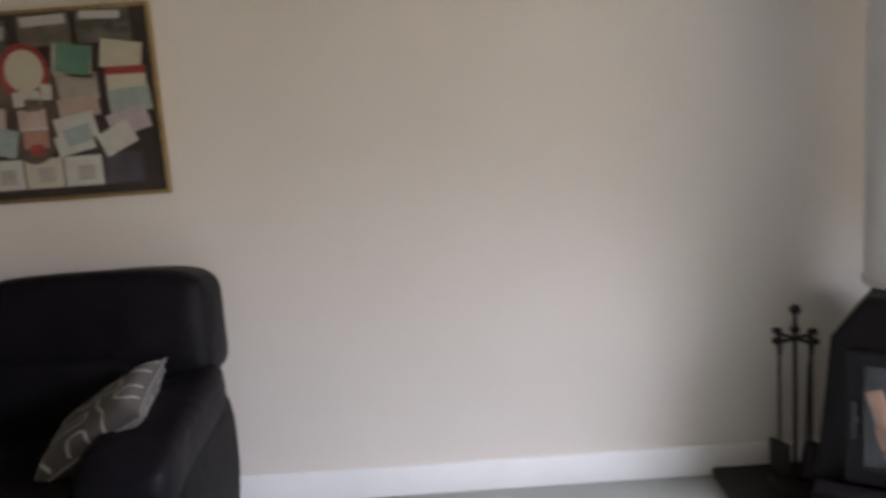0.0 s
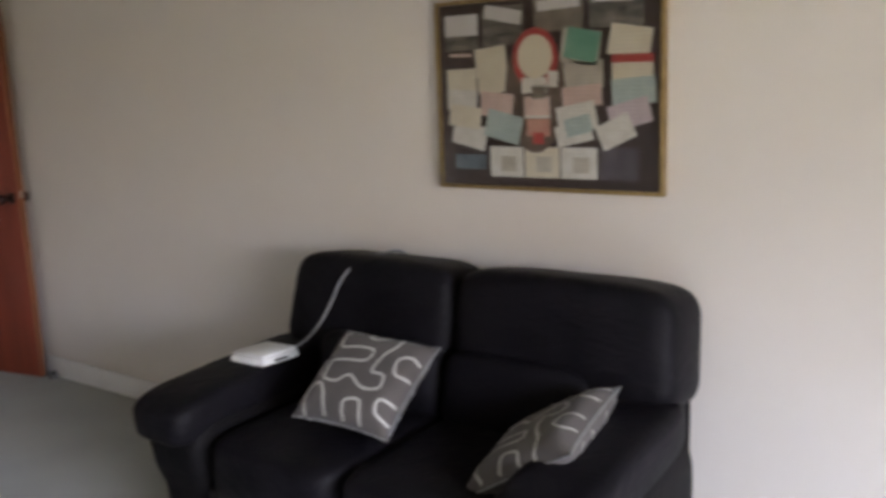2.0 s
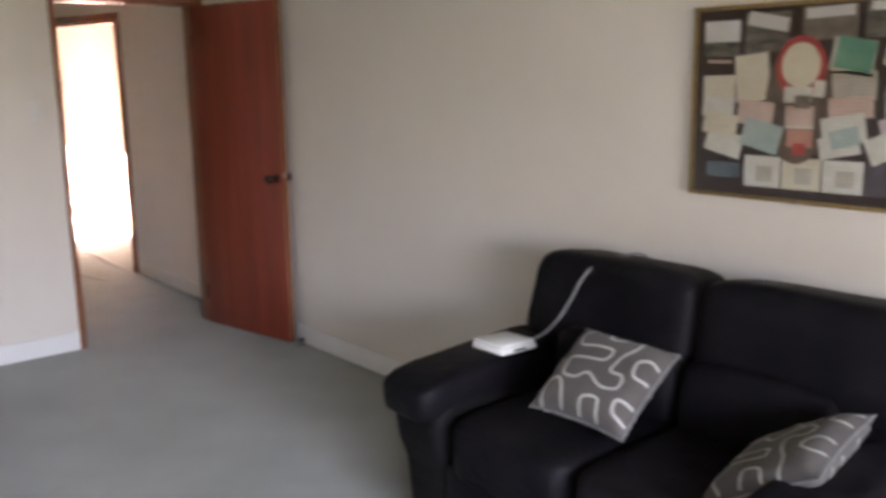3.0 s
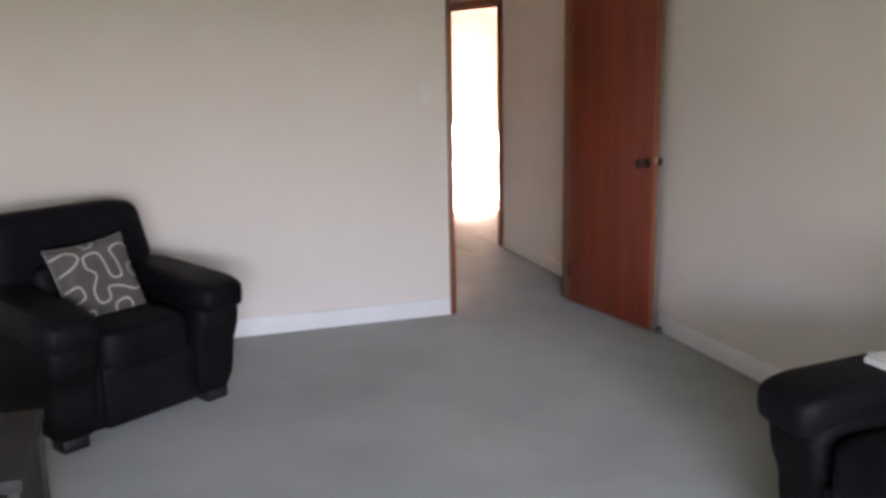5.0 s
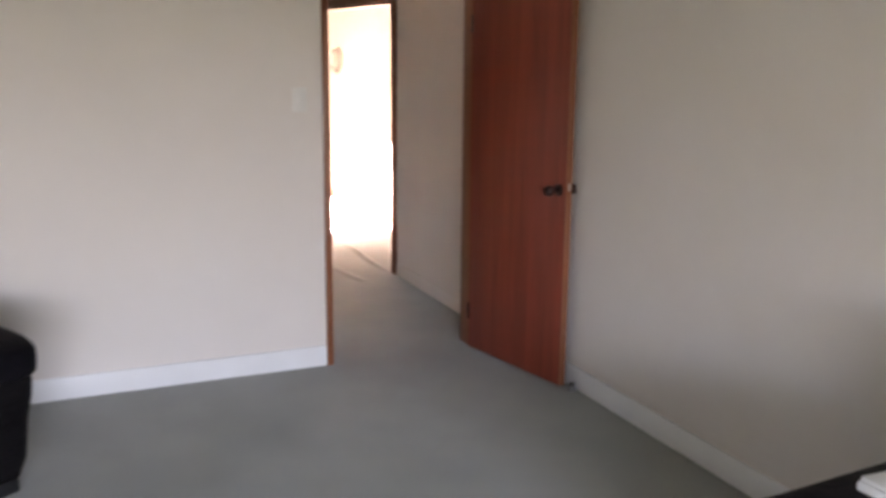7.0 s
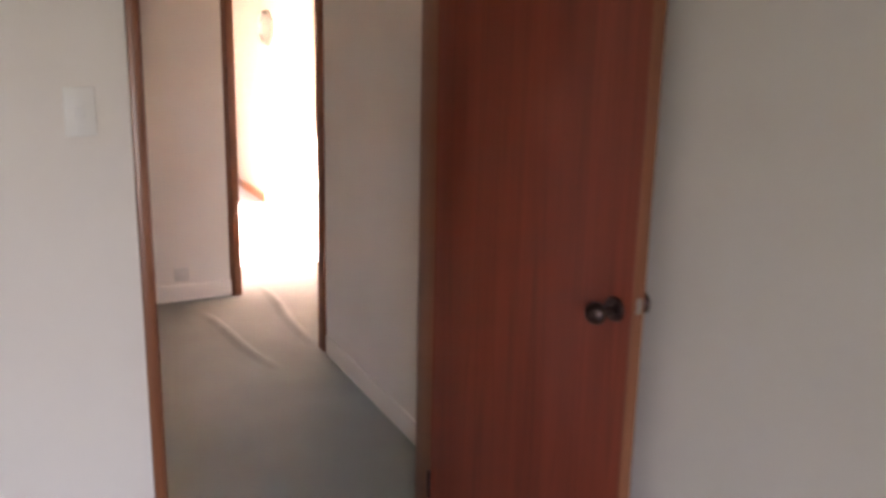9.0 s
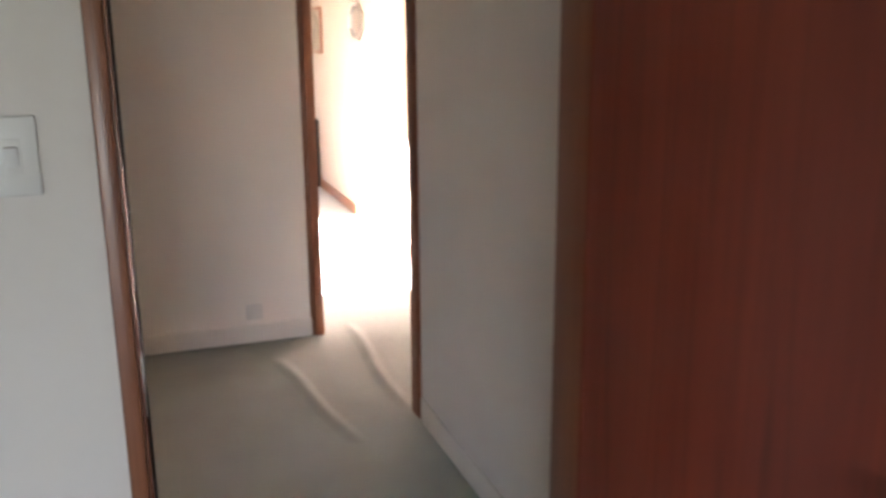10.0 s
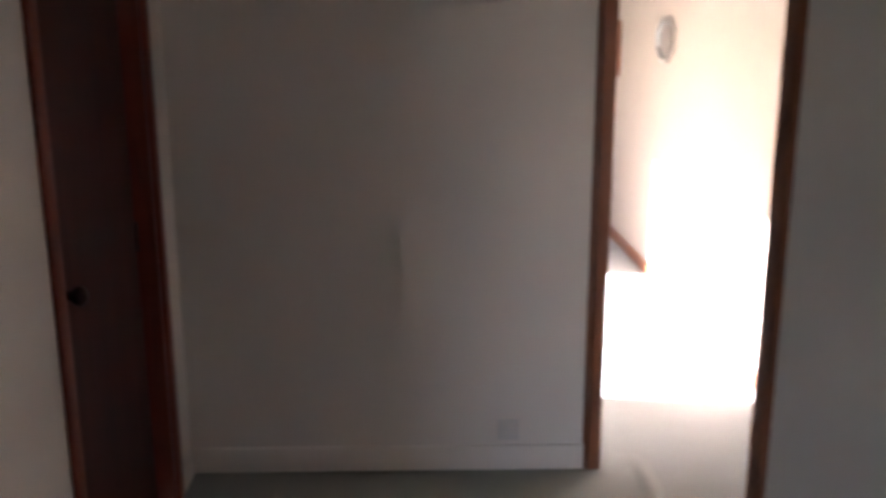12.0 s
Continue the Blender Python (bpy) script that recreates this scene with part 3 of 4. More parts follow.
        for y in (f + 0.12, b - 0.30):
            part("foot", boxes((xa - 0.06, xa + 0.06, y - 0.055, y + 0.055, 0.0, 0.06), bevel=0.012), PIPING, ob, "black block foot")
    return ob


seat_thing("sofa", "black leather two-seat sofa with padded arms", "sofa", "lounge suite", 1.53, 0.92, 2, (0.085, 0.03), pose(-0.52, -3.697, 0, 0, 0, -90))
seat_thing("armchair", "black leather armchair matching the sofa", "armchair", "lounge suite", 0.97, 0.94, 1, (0.15, 0.15), pose(-3.075, -0.835, 0, 0, 0, 33))


# Meandering embroidery: strokes across the square from -1 to 1.
SWIRLS = (((-1.0, 0.72), (-0.62, 0.80), (-0.42, 0.62), (-0.60, 0.42), (-0.97, 0.28)),
          ((-0.22, 1.0), (-0.16, 0.82), (0.06, 0.86), (0.10, 1.0)),
          ((-0.34, 0.30), (-0.30, 0.58), (0.04, 0.62), (0.14, 0.34), (0.20, -0.02), (0.44, -0.06), (0.46, 0.26), (0.40, 0.62), (0.70, 0.72), (0.98, 0.56)),
          ((-0.34, 0.30), (-0.16, 0.10), (-0.34, -0.24), (-0.28, -0.56), (-0.02, -0.52), (0.02, -0.26), (0.34, -0.30), (0.66, -0.46), (0.98, -0.42)),
          ((-0.98, -0.10), (-0.66, -0.06), (-0.60, -0.34), (-0.98, -0.46)),
          ((-0.80, -0.98), (-0.72, -0.72), (-0.48, -0.70), (-0.44, -0.98)),
          ((0.10, -0.98), (0.08, -0.70), (0.36, -0.62), (0.50, -0.80), (0.46, -0.98)),
          ((0.98, 0.22), (0.72, 0.14), (0.76, -0.10), (0.98, -0.14)))


def smooth_line(pts, steps):
    """A curve through all the points."""
    p = [Vector(q) for q in pts]
    p = [2 * p[0] - p[1]] + p + [2 * p[-1] - p[-2]]
    out = []
    for i in range(1, len(p) - 2):
        for k in range(steps):
            t = k / steps
            out.append(0.5 * (2 * p[i] + (p[i + 1] - p[i - 1]) * t + (2 * p[i - 1] - 5 * p[i] + 4 * p[i + 1] - p[i + 2]) * t ** 2
                              + (3 * p[i] - p[i - 1] - 3 * p[i + 1] + p[i + 2]) * t ** 3))
    return out + [p[-2]]


def cushion(label, centre, u, v, size, thick, seed, flip=1, quarter=0):
    """A square scatter cushion lying along u (width) and v (height)."""
    u = Vector(u).normalized()
    n = u.cross(Vector(v)).normalized()
    v = n.cross(u)
    turn = Matrix((u, v, n)).transposed().to_4x4()
    ob = thing("scatter_cushion", label, "cushion", "patterned cushions", m=Matrix.Translation(centre) @ turn)

    def skin(a, b, s, lift=0.0):
        pinch = 1 - 0.085 * (1 - a * a) * abs(b) ** 3
        pinch2 = 1 - 0.085 * (1 - b * b) * abs(a) ** 3
        hgt = max(0.0, (1 - a ** 4) * (1 - b ** 4)) ** 0.55 * thick / 2
        hgt *= 1 + 0.10 * noise.noise(Vector((a * 2 + seed, b * 2, s)))
        return Vector((a * size / 2 * pinch2, b * size / 2 * pinch, s * (hgt + lift)))

    bm = bmesh.new()
    N = 22
    for s in (1, -1):
        g = [[bm.verts.new(skin(2 * i / N - 1, 2 * j / N - 1, s)) for i in range(N + 1)] for j in range(N + 1)]
        for j in range(N):
            for i in range(N):
                bm.faces.new((g[j][i], g[j][i + 1], g[j + 1][i + 1], g[j + 1][i]))
    bmesh.ops.remove_doubles(bm, verts=bm.verts[:], dist=1e-5)
    part("cover", bm, CLOTH, ob, "grey woven cloth")
    half = 0.0046 / (size / 2)
    for stroke in SWIRLS:
        bm = bmesh.new()
        pts = [Vector((flip * q.x, q.y)) for q in smooth_line(stroke, 7)]
        for k in range(quarter):
            pts = [Vector((-q.y, q.x)) for q in pts]
        for s in (1, -1):
            rows = []
            for i, q in enumerate(pts):
                way = (pts[min(i + 1, len(pts) - 1)] - pts[max(i - 1, 0)]).normalized()
                side = Vector((-way.y, way.x)) * half
                rows.append([bm.verts.new(skin(max(-0.995, min(0.995, (q + side * e).x)), max(-0.995, min(0.995, (q + side * e).y)), s, 0.0022 if e == 0 else 0.0012))
                             for e in (-1, 0, 1)])
            for a, b in zip(rows, rows[1:]):
                for k in (0, 1):
                    bm.faces.new((a[k], a[k + 1], b[k + 1], b[k]))
        part("swirl", bm, SILVER, ob, "silver embroidered line")
    bm = bmesh.new()
    edge = []
    for k in range(4 * N):
        q, i = divmod(k, N)
        t = 2 * i / N - 1
        a, b = ((t, -1), (1, t), (-t, 1), (-1, -t))[q]
        edge.append(skin(a, b, 1))
    for p, q in zip(edge, edge[1:] + edge[:1]):
        tube(bm, p, q, 0.003, seg=6, caps=False)
    part("seam", bm, CORD, ob, "grey piped seam")
    return ob


cushion("grey cushion with silver swirls leaning on the sofa back", (-0.635, -3.58, 0.635), (0.03, -0.40, -0.02), (0.29, 0.07, 0.20), 0.34, 0.13, 1, 1, 1)
cushion("grey swirl cushion slumped against the sofa arm", (-0.655, -4.185, 0.580), (0.02, -0.80, 0.50), (0.95, 0.06, 0.14), 0.365, 0.11, 5, -1, 1)
cushion("grey swirl cushion upright in the armchair", (-3.045, -0.93, 0.625), (0.80, 0.52, 0.07), (-0.22, 0.30, 0.88), 0.385, 0.14, 9)

# White box on the arm of the sofa, with a cord over the back.
modem = thing("white_box", "flat white plastic box on the sofa arm", "electronic box", m=pose(-0.585, -3.095, 0.618, 0, 3, 2))
part("case", boxes((-0.085, 0.085, -0.075, 0.075, 0.0, 0.024), bevel=0.006), PLASTIC, modem)
part("lid", boxes((-0.080, 0.080, -0.070, 0.070, 0.026, 0.036), bevel=0.004), PLASTIC, modem)
part("port", boxes((-0.03, 0.03, -0.0765, -0.075, 0.008, 0.016)), BLACK_PLASTIC, modem, "dark slot in the side", smooth=False)


def cord(name, label, pts, radius):
    c = bpy.data.curves.new(name, "CURVE")
    c.dimensions, c.bevel_depth, c.bevel_resolution = "3D", radius, 3
    s = c.splines.new("BEZIER")
    s.bezier_points.add(len(pts) - 1)
    for p, q in zip(s.bezier_points, pts):
        p.co, p.handle_left_type, p.handle_right_type = q, "AUTO", "AUTO"
    c.materials.append(CORD)
    ob = new(name, c)
    return tagged(ob, label, "cable")


cord("cable", "pale grey cable draped over the sofa back", [(-0.50, -3.13, 0.635), (-0.475, -3.17, 0.66), (-0.445, -3.21, 0.71), (-0.415, -3.25, 0.79), (-0.385, -3.28, 0.87), (-0.33, -3.31, 0.922), (-0.24, -3.33, 0.932), (-0.13, -3.35, 0.915), (-0.06, -3.35, 0.80), (-0.03, -3.34, 0.5)], 0.0045)

# ---- framed collage ----
PY0, PY1, PZ0, PZ1 = -3.446, -4.260, 1.143, 1.765
pic = thing("framed_collage", "gilt-framed collage of photographs, notes and cards on dark mount", "picture", m=pose(0, (PY0 + PY1) / 2, (PZ0 + PZ1) / 2))
pw, ph = abs(PY1 - PY0), PZ1 - PZ0
part("backing", boxes((-0.022, -0.001, -pw / 2 + 0.006, pw / 2 - 0.006, -ph / 2 + 0.006, ph / 2 - 0.006)), MOUNT, pic, "dark maroon mount board", smooth=False)
b = 0.013
for y0, y1, z0, z1 in ((-pw / 2, pw / 2, -ph / 2, -ph / 2 + b), (-pw / 2, pw / 2, ph / 2 - b, ph / 2), (-pw / 2, -pw / 2 + b, -ph / 2 + b, ph / 2 - b), (pw / 2 - b, pw / 2, -ph / 2 + b, ph / 2 - b)):
    part("frame_bar", boxes((-0.034, -0.002, y0, y1, z0, z1), bevel=0.003), GOLD, pic, "gilt frame bar")
gl = part("glass", boxes((-0.0300, -0.0285, -pw / 2 + b, pw / 2 - b, -ph / 2 + b, ph / 2 - b)), PICTURE_GLASS, pic, "clear picture glass", smooth=False)
gl.visible_shadow = False
CREAM = paper("cream note paper", (0.78, 0.71, 0.56), (0.88, 0.83, 0.68), lines=0.2)
PALE = paper("pale printed paper", (0.76, 0.74, 0.66), (0.89, 0.88, 0.82), 30, lines=0.2)
PINK = paper("pink note paper", (0.71, 0.51, 0.44), (0.86, 0.67, 0.59), lines=0.2)
BLUE = paper("blue note paper", (0.41, 0.54, 0.52), (0.60, 0.71, 0.66), lines=0.2)
MAUVE = paper("mauve note paper", (0.60, 0.49, 0.53), (0.76, 0.66, 0.67), lines=0.2)
GREEN = paper("green card", (0.10, 0.34, 0.24), (0.20, 0.46, 0.34))
GREY = paper("grey note paper", (0.53, 0.49, 0.41), (0.71, 0.67, 0.57), lines=0.2)
RED = paper("red ribbon", (0.48, 0.05, 0.04), (0.60, 0.09, 0.07), 8)
SKYPHOTO = paper("photograph of sky", (0.67, 0.67, 0.64), (0.86, 0.86, 0.86), 6)
DIMPHOTO = paper("dim landscape photograph", (0.05, 0.05, 0.045), (0.27, 0.25, 0.21), 16, (1, 1, 2.5))
TANPHOTO = paper("sepia photograph", (0.13, 0.11, 0.08), (0.36, 0.31, 0.25), 12)
TANBROWN = paper("brown felt", (0.10, 0.068, 0.052), (0.20, 0.14, 0.105), 10)
SALMON = paper("salmon ribbon", (0.55, 0.24, 0.17), (0.68, 0.36, 0.27), 10)
IVORY = paper("ivory disc", (0.80, 0.71, 0.55), (0.86, 0.84, 0.68), 4)
NIGHT = paper("dark purple photograph", (0.03, 0.025, 0.035), (0.15, 0.125, 0.15), 14)
NIGHTBLUE = paper("dark blue photograph", (0.03, 0.06, 0.09), (0.21, 0.28, 0.32), 14)


def card(name, mat, px, pz, w, h, turn=0.0, lift=0):
    """A flat piece of paper in the collage; px from the left edge and pz from the top, in hundredths of the picture."""
    if name == "note":
        w, h = w * 1.04, h * 1.05
    x = -0.0226 - 0.0008 * lift
    y, z = pw / 2 - px / 100 * pw, ph / 2 - pz / 100 * ph
    bm = bmesh.new()
    box(bm, -0.0003, 0.0003, -w / 200 * pw, w / 200 * pw, -h / 200 * ph, h / 200 * ph)
    bmesh.ops.rotate(bm, verts=bm.verts[:], cent=(0, 0, 0), matrix=Matrix.Rotation(radians(turn), 3, "X"))
    bmesh.ops.translate(bm, verts=bm.verts[:], vec=(x, y, z))
    return part(name, bm, mat, pic, smooth=False)


card("photograph", SKYPHOTO, 12.6, 13, 16, 11)
card("photograph", DIMPHOTO, 12.6, 22.5, 16, 7)
card("pink_strip", PINK, 12, 28.5, 11, 1.6, 2, 1)
card("photograph", DIMPHOTO, 32.5, 14.5, 19, 20)
card("sky_strip", SKYPHOTO, 32.5, 9, 17, 7, 12, 1)
card("photograph", TANPHOTO, 57, 11, 21, 16)
card("sky_strip", SKYPHOTO, 57, 6, 18, 5, -2, 1)
card("photograph", DIMPHOTO, 81, 10.5, 21.5, 17)
card("sky_strip", SKYPHOTO, 80, 5, 16, 4, 3, 1)
card("note", CREAM, 12.3, 42, 14, 12, -1, 2)
card("note", PALE, 12.3, 52, 14, 10, 3, 3)
card("note", CREAM, 13.6, 61, 15, 11, 8, 4)
card("note", PALE, 15.5, 71, 16, 12, 14, 3)
card("note", CREAM, 27, 37, 14, 23, -6, 2)
card("note", PINK, 29, 55, 15, 12, 6, 3)
card("note", BLUE, 32, 66.5, 16, 14, 14, 4)
card("note", GREY, 66.5, 27.5, 15.5, 16, 8, 2)
card("green_patch", GREEN, 67.2, 26.5, 14, 15, 12, 3)
card("note", GREY, 67.5, 41, 16, 13, -1, 2)
card("note", PINK, 67, 51.5, 16, 10, -5, 3)
card("note", PALE, 64.8, 62, 16, 13, -10, 4)
card("note", PALE, 63.5, 70, 15, 10, -12, 3)
card("blue_patch", BLUE, 65.5, 66, 11, 9, -14, 5)
card("note", CREAM, 86.5, 26, 16, 14, 10, 2)
card("red_strip", RED, 87.5, 34, 16.5, 4, 1, 4)
card("note", CREAM, 87.5, 40, 15.5, 8, -1, 3)
card("note", BLUE, 88, 49.5, 16.5, 12, -4, 4)
card("note", MAUVE, 86.5, 60.5, 16, 12, -15, 5)
card("note", PALE, 81, 69, 14, 12, -25, 6)
card("photograph", NIGHTBLUE, 15.5, 85.5, 15, 8, 0)
for x, mat in ((33, PALE), (49.3, CREAM), (65.5, PALE), (82, NIGHT)):
    card("card", mat, x, 85, 15.6, 16, 0, 1)
    if mat is not NIGHT:
        card("card_print", GREY, x + 1, 86, 7, 8, 0, 2)
card("pale_strip", PALE, 46.5, 45.5, 11, 8, 0, 5)
card("note", TANPHOTO, 48.5, 49, 6, 6, 0, 6)
card("price_tag", PALE, 54.8, 42.5, 4.5, 8, 4, 6)
card("ribbon_tail", PINK, 47.5, 56, 11.5, 10, 0, 3)
card("pale_strip", PALE, 47.8, 61.5, 11.5, 1.4, 0, 4)
card("ribbon_tail", SALMON, 48, 67, 10.5, 9, 0, 3)
card("ribbon_tail", RED, 48, 72.5, 5, 6, 0, 4)


def disc(name, mat, px, pz, w, h, lift, hole=0.0):
    y0, z0 = pw / 2 - px / 100 * pw, ph / 2 - pz / 100 * ph
    bm = bmesh.new()
    n, x = 40, -0.0226 - 0.0008 * lift
    outer = [bm.verts.new((x, y0 + w / 200 * pw * math.cos(2 * math.pi * i / n), z0 + h / 200 * ph * math.sin(2 * math.pi * i / n))) for i in range(n)]
    if hole:
        inner = [bm.verts.new((x, y0 + hole * (v.co.y - y0), z0 + hole * (v.co.z - z0))) for v in outer]
        for i in range(n):
            bm.faces.new((outer[i], outer[(i + 1) % n], inner[(i + 1) % n], inner[i]))
    else:
        bm.faces.new(outer)
    r = bmesh.ops.extrude_face_region(bm, geom=bm.faces[:])
    bmesh.ops.translate(bm, verts=[v for v in r["geom"] if isinstance(v, bmesh.types.BMVert)], vec=(-0.0012, 0, 0))
    return part(name, bm, mat, pic, smooth=False)


disc("brown_oval", TANBROWN, 46.5, 49, 27, 62, 1)
disc("red_ring", RED, 47, 32, 20, 31, 3, 0.72)
disc("cream_disc", IVORY, 47, 31, 15.5, 22, 4)

# ---- stove corner ----
hearth = thing("hearth", "black slate hearth slab against the wall", "hearth", kind="structure")
part("slab", boxes((-0.95, -0.02, -7.25, -6.05, 0.0, 0.032), bevel=0.005), STONE, hearth)

st = thing("stove", "black cast-iron stove with glass door on a slate hearth", "stove", m=pose(-0.49, -6.605, 0.087, 0, 0, -35))
# local: front faces -x, width along y
bm = bmesh.new()
hw = 0.30
front = [(-hw - 0.02, 0.06), (hw + 0.02, 0.06), (hw + 0.03, 0.10), (hw - 0.01, 0.53), (hw - 0.10, 0.655), (-hw + 0.10, 0.655), (-hw + 0.01, 0.53), (-hw - 0.03, 0.10)]
extrude(bm, front, -0.16, 0.24, bevel=0.012)
part("body", bm, STOVE, st)
part("top_plate", boxes((-0.19, 0.26, -hw + 0.11, hw - 0.11, 0.656, 0.668), bevel=0.008), STOVE, st)
part("plinth", boxes((-0.13, 0.22, -hw + 0.05, hw - 0.05, -0.055, 0.06), bevel=0.006), STOVE, st)
part("ash_lip", boxes((-0.25, -0.162, -hw - 0.02, hw + 0.02, 0.055, 0.085), bevel=0.008), STOVE, st)
d = part("firedoor", boxes((-0.185, -0.161, -0.24, 0.24, 0.10, 0.145), (-0.185, -0.161, -0.24, 0.24, 0.46, 0.50), (-0.185, -0.161, -0.24, -0.19, 0.145, 0.46), (-0.185, -0.161, 0.19, 0.24, 0.145, 0.46)), STOVE, st, smooth=False)
part("firebox", boxes((-0.164, -0.1605, -0.19, 0.19, 0.145, 0.46)), IRON, st, "sooty firebox", smooth=False)
g2 = part("door_glass", boxes((-0.178, -0.174, -0.19, 0.19, 0.145, 0.46)), PICTURE_GLASS, d, "clear stove glass", smooth=False)
g2.visible_shadow = False
for y, z, tilt, r in ((0.135, 0.28, 1.25, 0.024), (0.02, 0.20, 0.15, 0.04), (0.05, 0.27, -0.3, 0.036), (-0.08, 0.29, 0.6, 0.036)):
    bm = bmesh.new()
    box(bm, -0.1725, -0.1655, -0.11, 0.11, -r, r, 0.003)
    bmesh.ops.rotate(bm, verts=bm.verts[:], cent=(-0.169, 0, 0), matrix=Matrix.Rotation(tilt, 3, "X"))
    bmesh.ops.translate(bm, verts=bm.verts[:], vec=(0, y, z))
    part("log", bm, LOG, st, "split firewood behind the glass")
bm = bmesh.new()
tube(bm, (-0.185, 0.215, 0.30), (-0.215, 0.215, 0.30), 0.010)
tube(bm, (-0.215, 0.215, 0.25), (-0.215, 0.215, 0.36), 0.009)
part("handle", bm, IRON, st)
part("badge", boxes((-0.168, -0.1601, -0.05, 0.05, 0.55, 0.565), bevel=0.001), STEEL, st, "small metal badge")
flue = thing("flue_pipe", "pale enamelled flue pipe rising from the stove", "flue", m=pose(-0.42, -6.555, 0.757))
bm = bmesh.new()
tube(bm, (0, 0, 0), (0, 0, H - 0.759), 0.15, seg=40)
part("pipe", bm, FLUE, flue)
bm = bmesh.new()
tube(bm, (0, 0, 0.002), (0, 0, 0.018), 0.156, seg=40)
part("collar", bm, FLUE, flue, "pale collar ring")

tools = thing("fire_tools", "black iron fireside tool set on the hearth", "fire tools", m=pose(-0.17, -6.285, 0.032, 0, 0, 25))
bm = bmesh.new()
tube(bm, (0, 0, 0), (0, 0, 0.018), 0.085, 0.075, 24)
tube(bm, (0, 0, 0.018), (0, 0, 0.05), 0.05, 0.014, 20)
part("stand_base", bm, IRON, tools)
bm = bmesh.new()
tube(bm, (0, 0, 0.04), (0, 0, 0.59), 0.007)
ball(bm, (0, 0, 0.53), 0.016)
ball(bm, (0, 0, 0.598), 0.018)
part("pole", bm, IRON, tools)
for k in range(2):
    bm = bmesh.new()
    a = k * math.pi / 2
    c, s = math.cos(a), math.sin(a)
    tube(bm, (-0.085 * c, -0.085 * s, 0.50), (0.085 * c, 0.085 * s, 0.50), 0.006)
    for e in (-1, 1):
        ball(bm, (0.085 * c * e, 0.085 * s * e, 0.508), 0.012)
    part("hook_bar", bm, IRON, tools)
for k, nm in enumerate(("poker", "shovel", "brush", "tongs")):
    a = k * math.pi / 2 + 0.0
    x, y = 0.068 * math.cos(a), 0.068 * math.sin(a)
    bm = bmesh.new()
    tube(bm, (x, y, 0.10), (x, y, 0.48), 0.005, seg=10)
    tube(bm, (x, y, 0.46), (x, y, 0.50), 0.008, 0.010, 12)
    ball(bm, (x, y, 0.512), 0.010)
    if nm == "shovel":
        box(bm, x - 0.042, x + 0.042, y - 0.006, y + 0.006, 0.055, 0.16, 0.004)
    elif nm == "brush":
        tube(bm, (x, y, 0.05), (x, y, 0.16), 0.038, 0.022, 16)
    elif nm == "tongs":
        tube(bm, (x + 0.018, y, 0.10), (x + 0.006, y, 0.40), 0.004, seg=8)
        tube(bm, (x + 0.018, y, 0.10), (x, y, 0.06), 0.004, seg=8)
        tube(bm, (x, y, 0.10), (x - 0.004, y, 0.06), 0.004, seg=8)
    else:
        tube(bm, (x, y, 0.10), (x + 0.03, y, 0.085), 0.005, 0.002, 8)
    part(nm, bm, IRON, tools)

# ---- low stand by the armchair ----
tv = thing("low_cabinet", "dark wooden low stand with an open shelf", "cabinet", m=pose(-3.60, -2.42, 0))
part("top", boxes((-0.45, 0.44, -0.28, 0.26, 0.46, 0.50), bevel=0.008), DARK_WOOD, tv)
part("shelf", boxes((-0.43, 0.42, -0.26, 0.24, 0.20, 0.225), bevel=0.003), DARK_WOOD, tv)
part("bottom", boxes((-0.43, 0.42, -0.26, 0.24, 0.04, 0.07), bevel=0.003), DARK_WOOD, tv)
for x in (-0.44, 0.395):
    for y in (-0.27, 0.215):
        part("post", boxes((x, x + 0.035, y, y + 0.035, 0.0, 0.46), bevel=0.004), DARK_WOOD, tv)
part("side_panel", boxes((0.402, 0.418, -0.232, 0.212, 0.225, 0.459), bevel=0.002), DARK_WOOD, tv)
pl = thing("disc_player", "black disc player with silver buttons on the shelf", "player", m=pose(-3.60, -2.44, 0.225))
part("case", boxes((-0.22, 0.385, -0.2, 0.18, 0.0, 0.07), bevel=0.004), BLACK_PLASTIC, pl)
for k in range(2):
    part("button", boxes((0.3851, 0.389, -0.12 + 0.1 * k, -0.06 + 0.1 * k, 0.022, 0.040), bevel=0.001), STEEL, pl, "silver button strip")

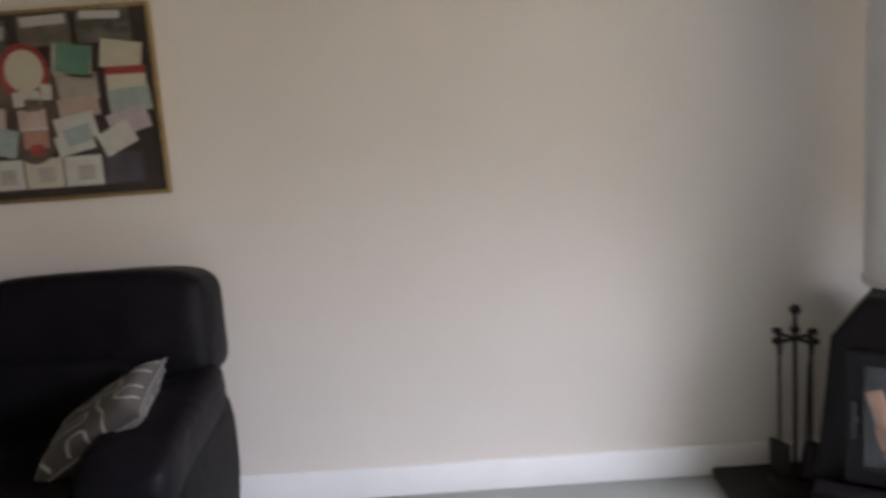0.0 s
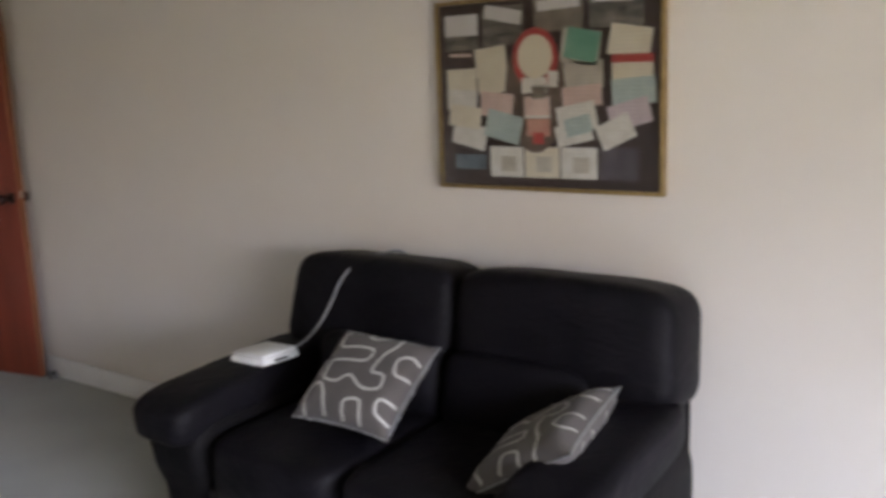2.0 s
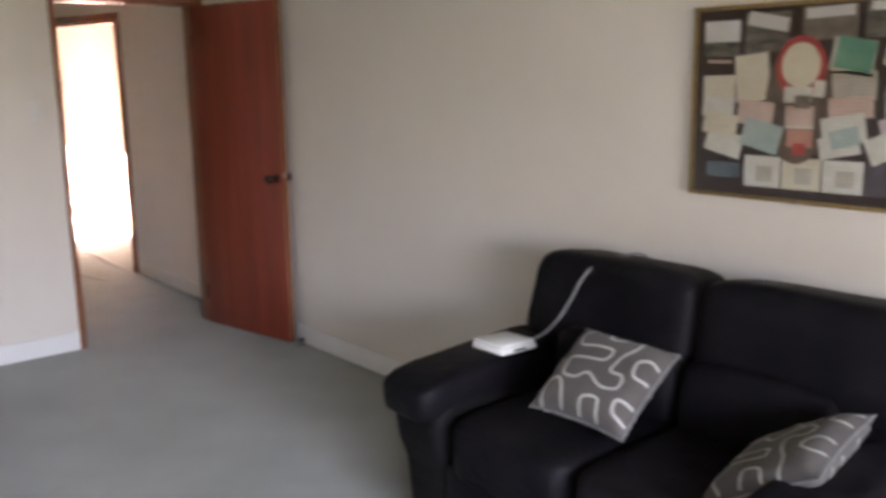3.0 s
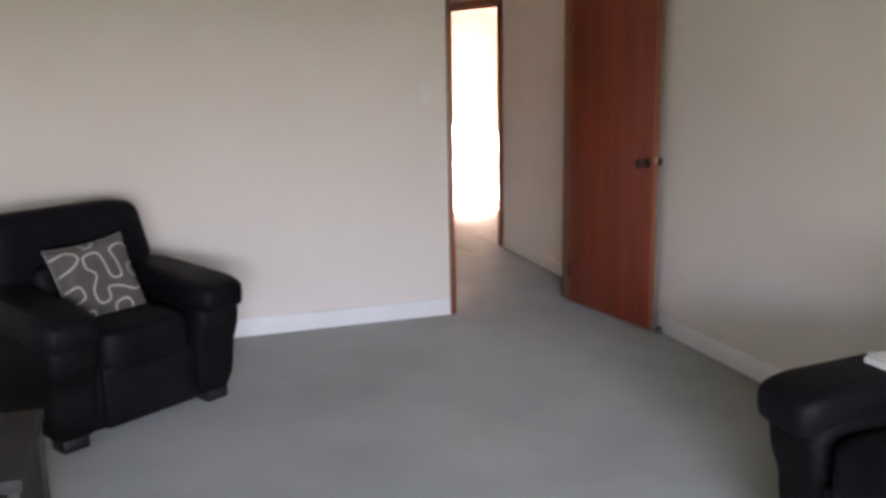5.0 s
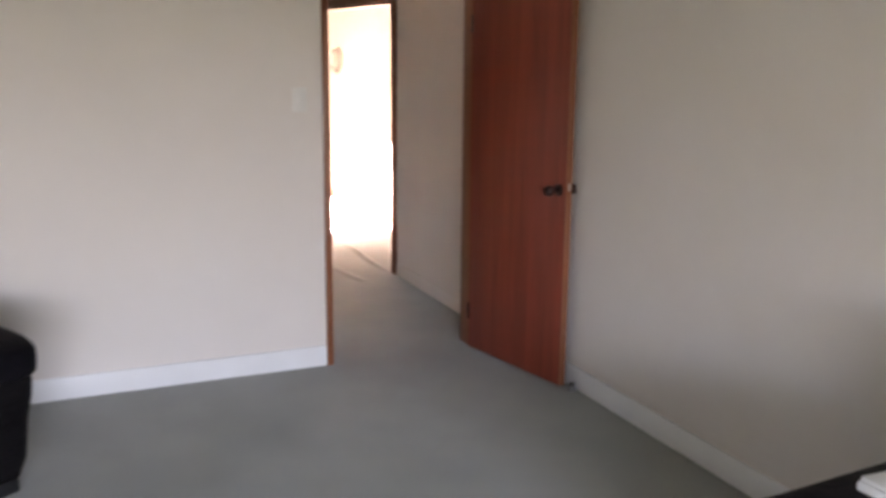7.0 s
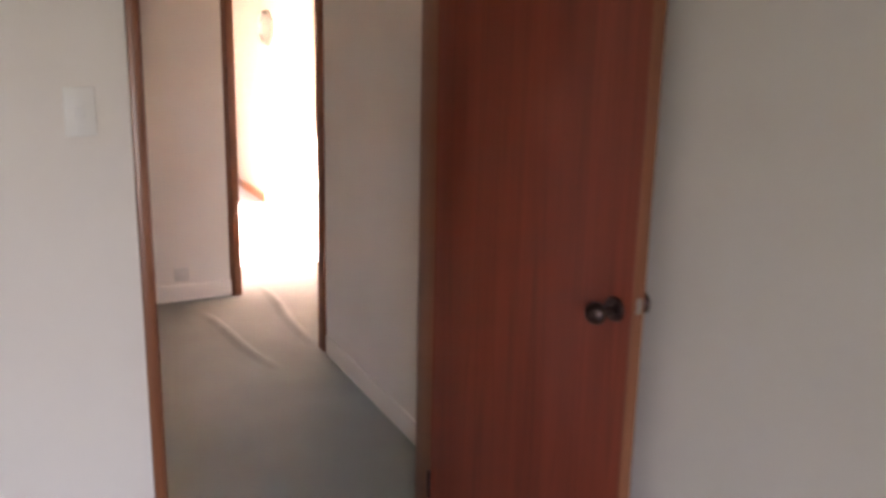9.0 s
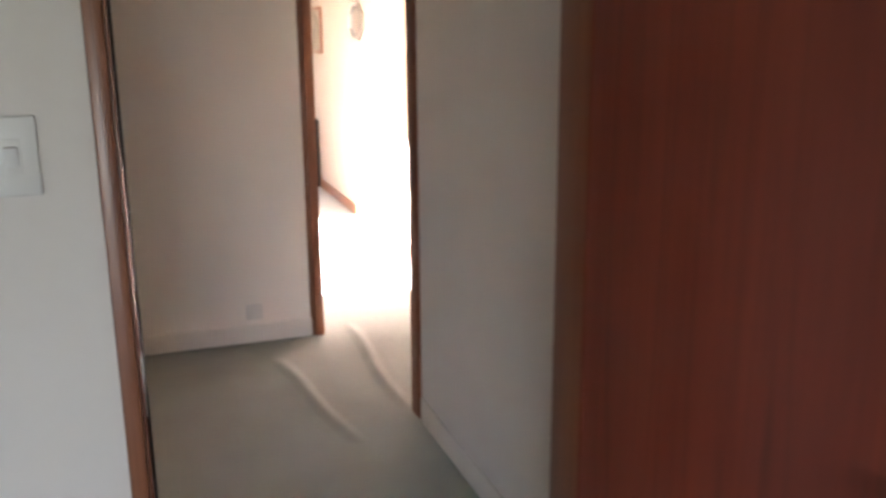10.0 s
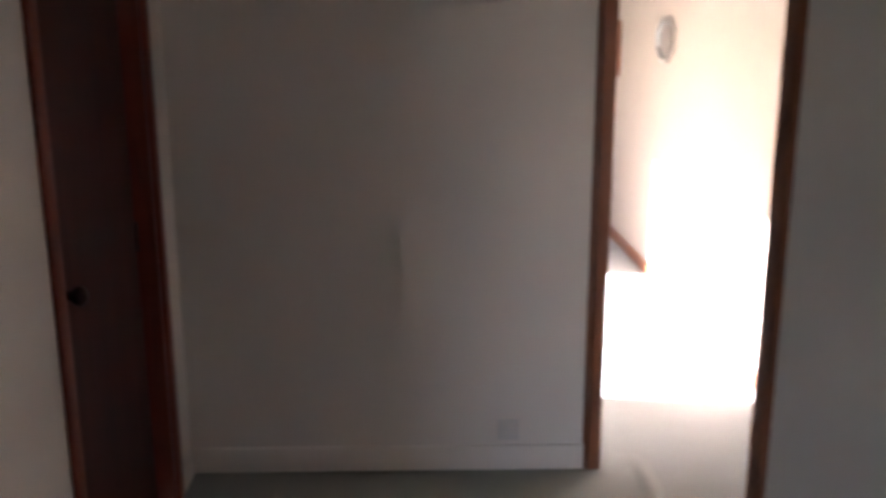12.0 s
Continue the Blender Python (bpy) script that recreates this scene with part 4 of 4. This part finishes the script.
# ---- sunny room ----
mir = thing("wall_mirror", "small eight-sided mirror in a silver frame", "mirror", m=pose(ROOM_E, 5.62, 1.60))
n = 8
bm = bmesh.new()
pts = [(0.235 * math.cos(math.pi / 8 + 2 * math.pi * i / n), 0.158 * math.sin(math.pi / 8 + 2 * math.pi * i / n)) for i in range(n)]
ring = []
for scale, x in ((1, -0.001), (1, -0.02), (0.82, -0.024), (0.80, -0.008)):
    ring.append([bm.verts.new((x, y * scale, z * scale)) for y, z in pts])
for a, b in zip(ring, ring[1:]):
    for i in range(n):
        bm.faces.new((a[i], a[(i + 1) % n], b[(i + 1) % n], b[i]))
part("frame", bm, STEEL, mir, "silver bevelled frame", smooth=False)
bm = bmesh.new()
bm.faces.new([bm.verts.new((-0.009, y * 0.805, z * 0.805)) for y, z in pts])
part("mirror_glass", bm, MIRROR, mir, smooth=False)

rp = thing("framed_print", "narrow brown-framed print on the sunny wall", "picture", m=pose(ROOM_E, 7.21, 1.525))
part("print", boxes((-0.012, -0.001, -0.21, 0.21, -0.185, 0.185)), TANPHOTO, rp, "sepia print", smooth=False)
for y0, y1, z0, z1 in ((-0.25, 0.25, -0.215, -0.185), (-0.25, 0.25, 0.185, 0.215), (-0.25, -0.21, -0.185, 0.185), (0.21, 0.25, -0.185, 0.185)):
    part("frame_bar", boxes((-0.022, -0.001, y0, y1, z0, z1), bevel=0.003), CASING, rp)

cab = thing("bedside_cabinet", "low dark-edged wooden cabinet with a white knob", "cabinet", m=pose(0.505, 7.425, 0))
part("body", boxes((-0.24, 0.235, -0.14, 0.17, 0.04, 0.64), bevel=0.004), CASING, cab)
part("top", boxes((-0.25, 0.245, -0.165, 0.178, 0.64, 0.665), bevel=0.004), DARK_WOOD, cab)
part("side_post", boxes((0.185, 0.24, -0.160, -0.141, 0.0, 0.64), bevel=0.003), DARK_WOOD, cab, "dark corner post")
part("side_post", boxes((-0.245, -0.19, -0.160, -0.141, 0.0, 0.64), bevel=0.003), DARK_WOOD, cab, "dark corner post")
bm = bmesh.new()
tube(bm, (0.16, -0.142, 0.24), (0.16, -0.16, 0.24), 0.010)
ball(bm, (0.16, -0.17, 0.24), 0.02)
part("knob", bm, PLASTIC, cab, "white ceramic knob")
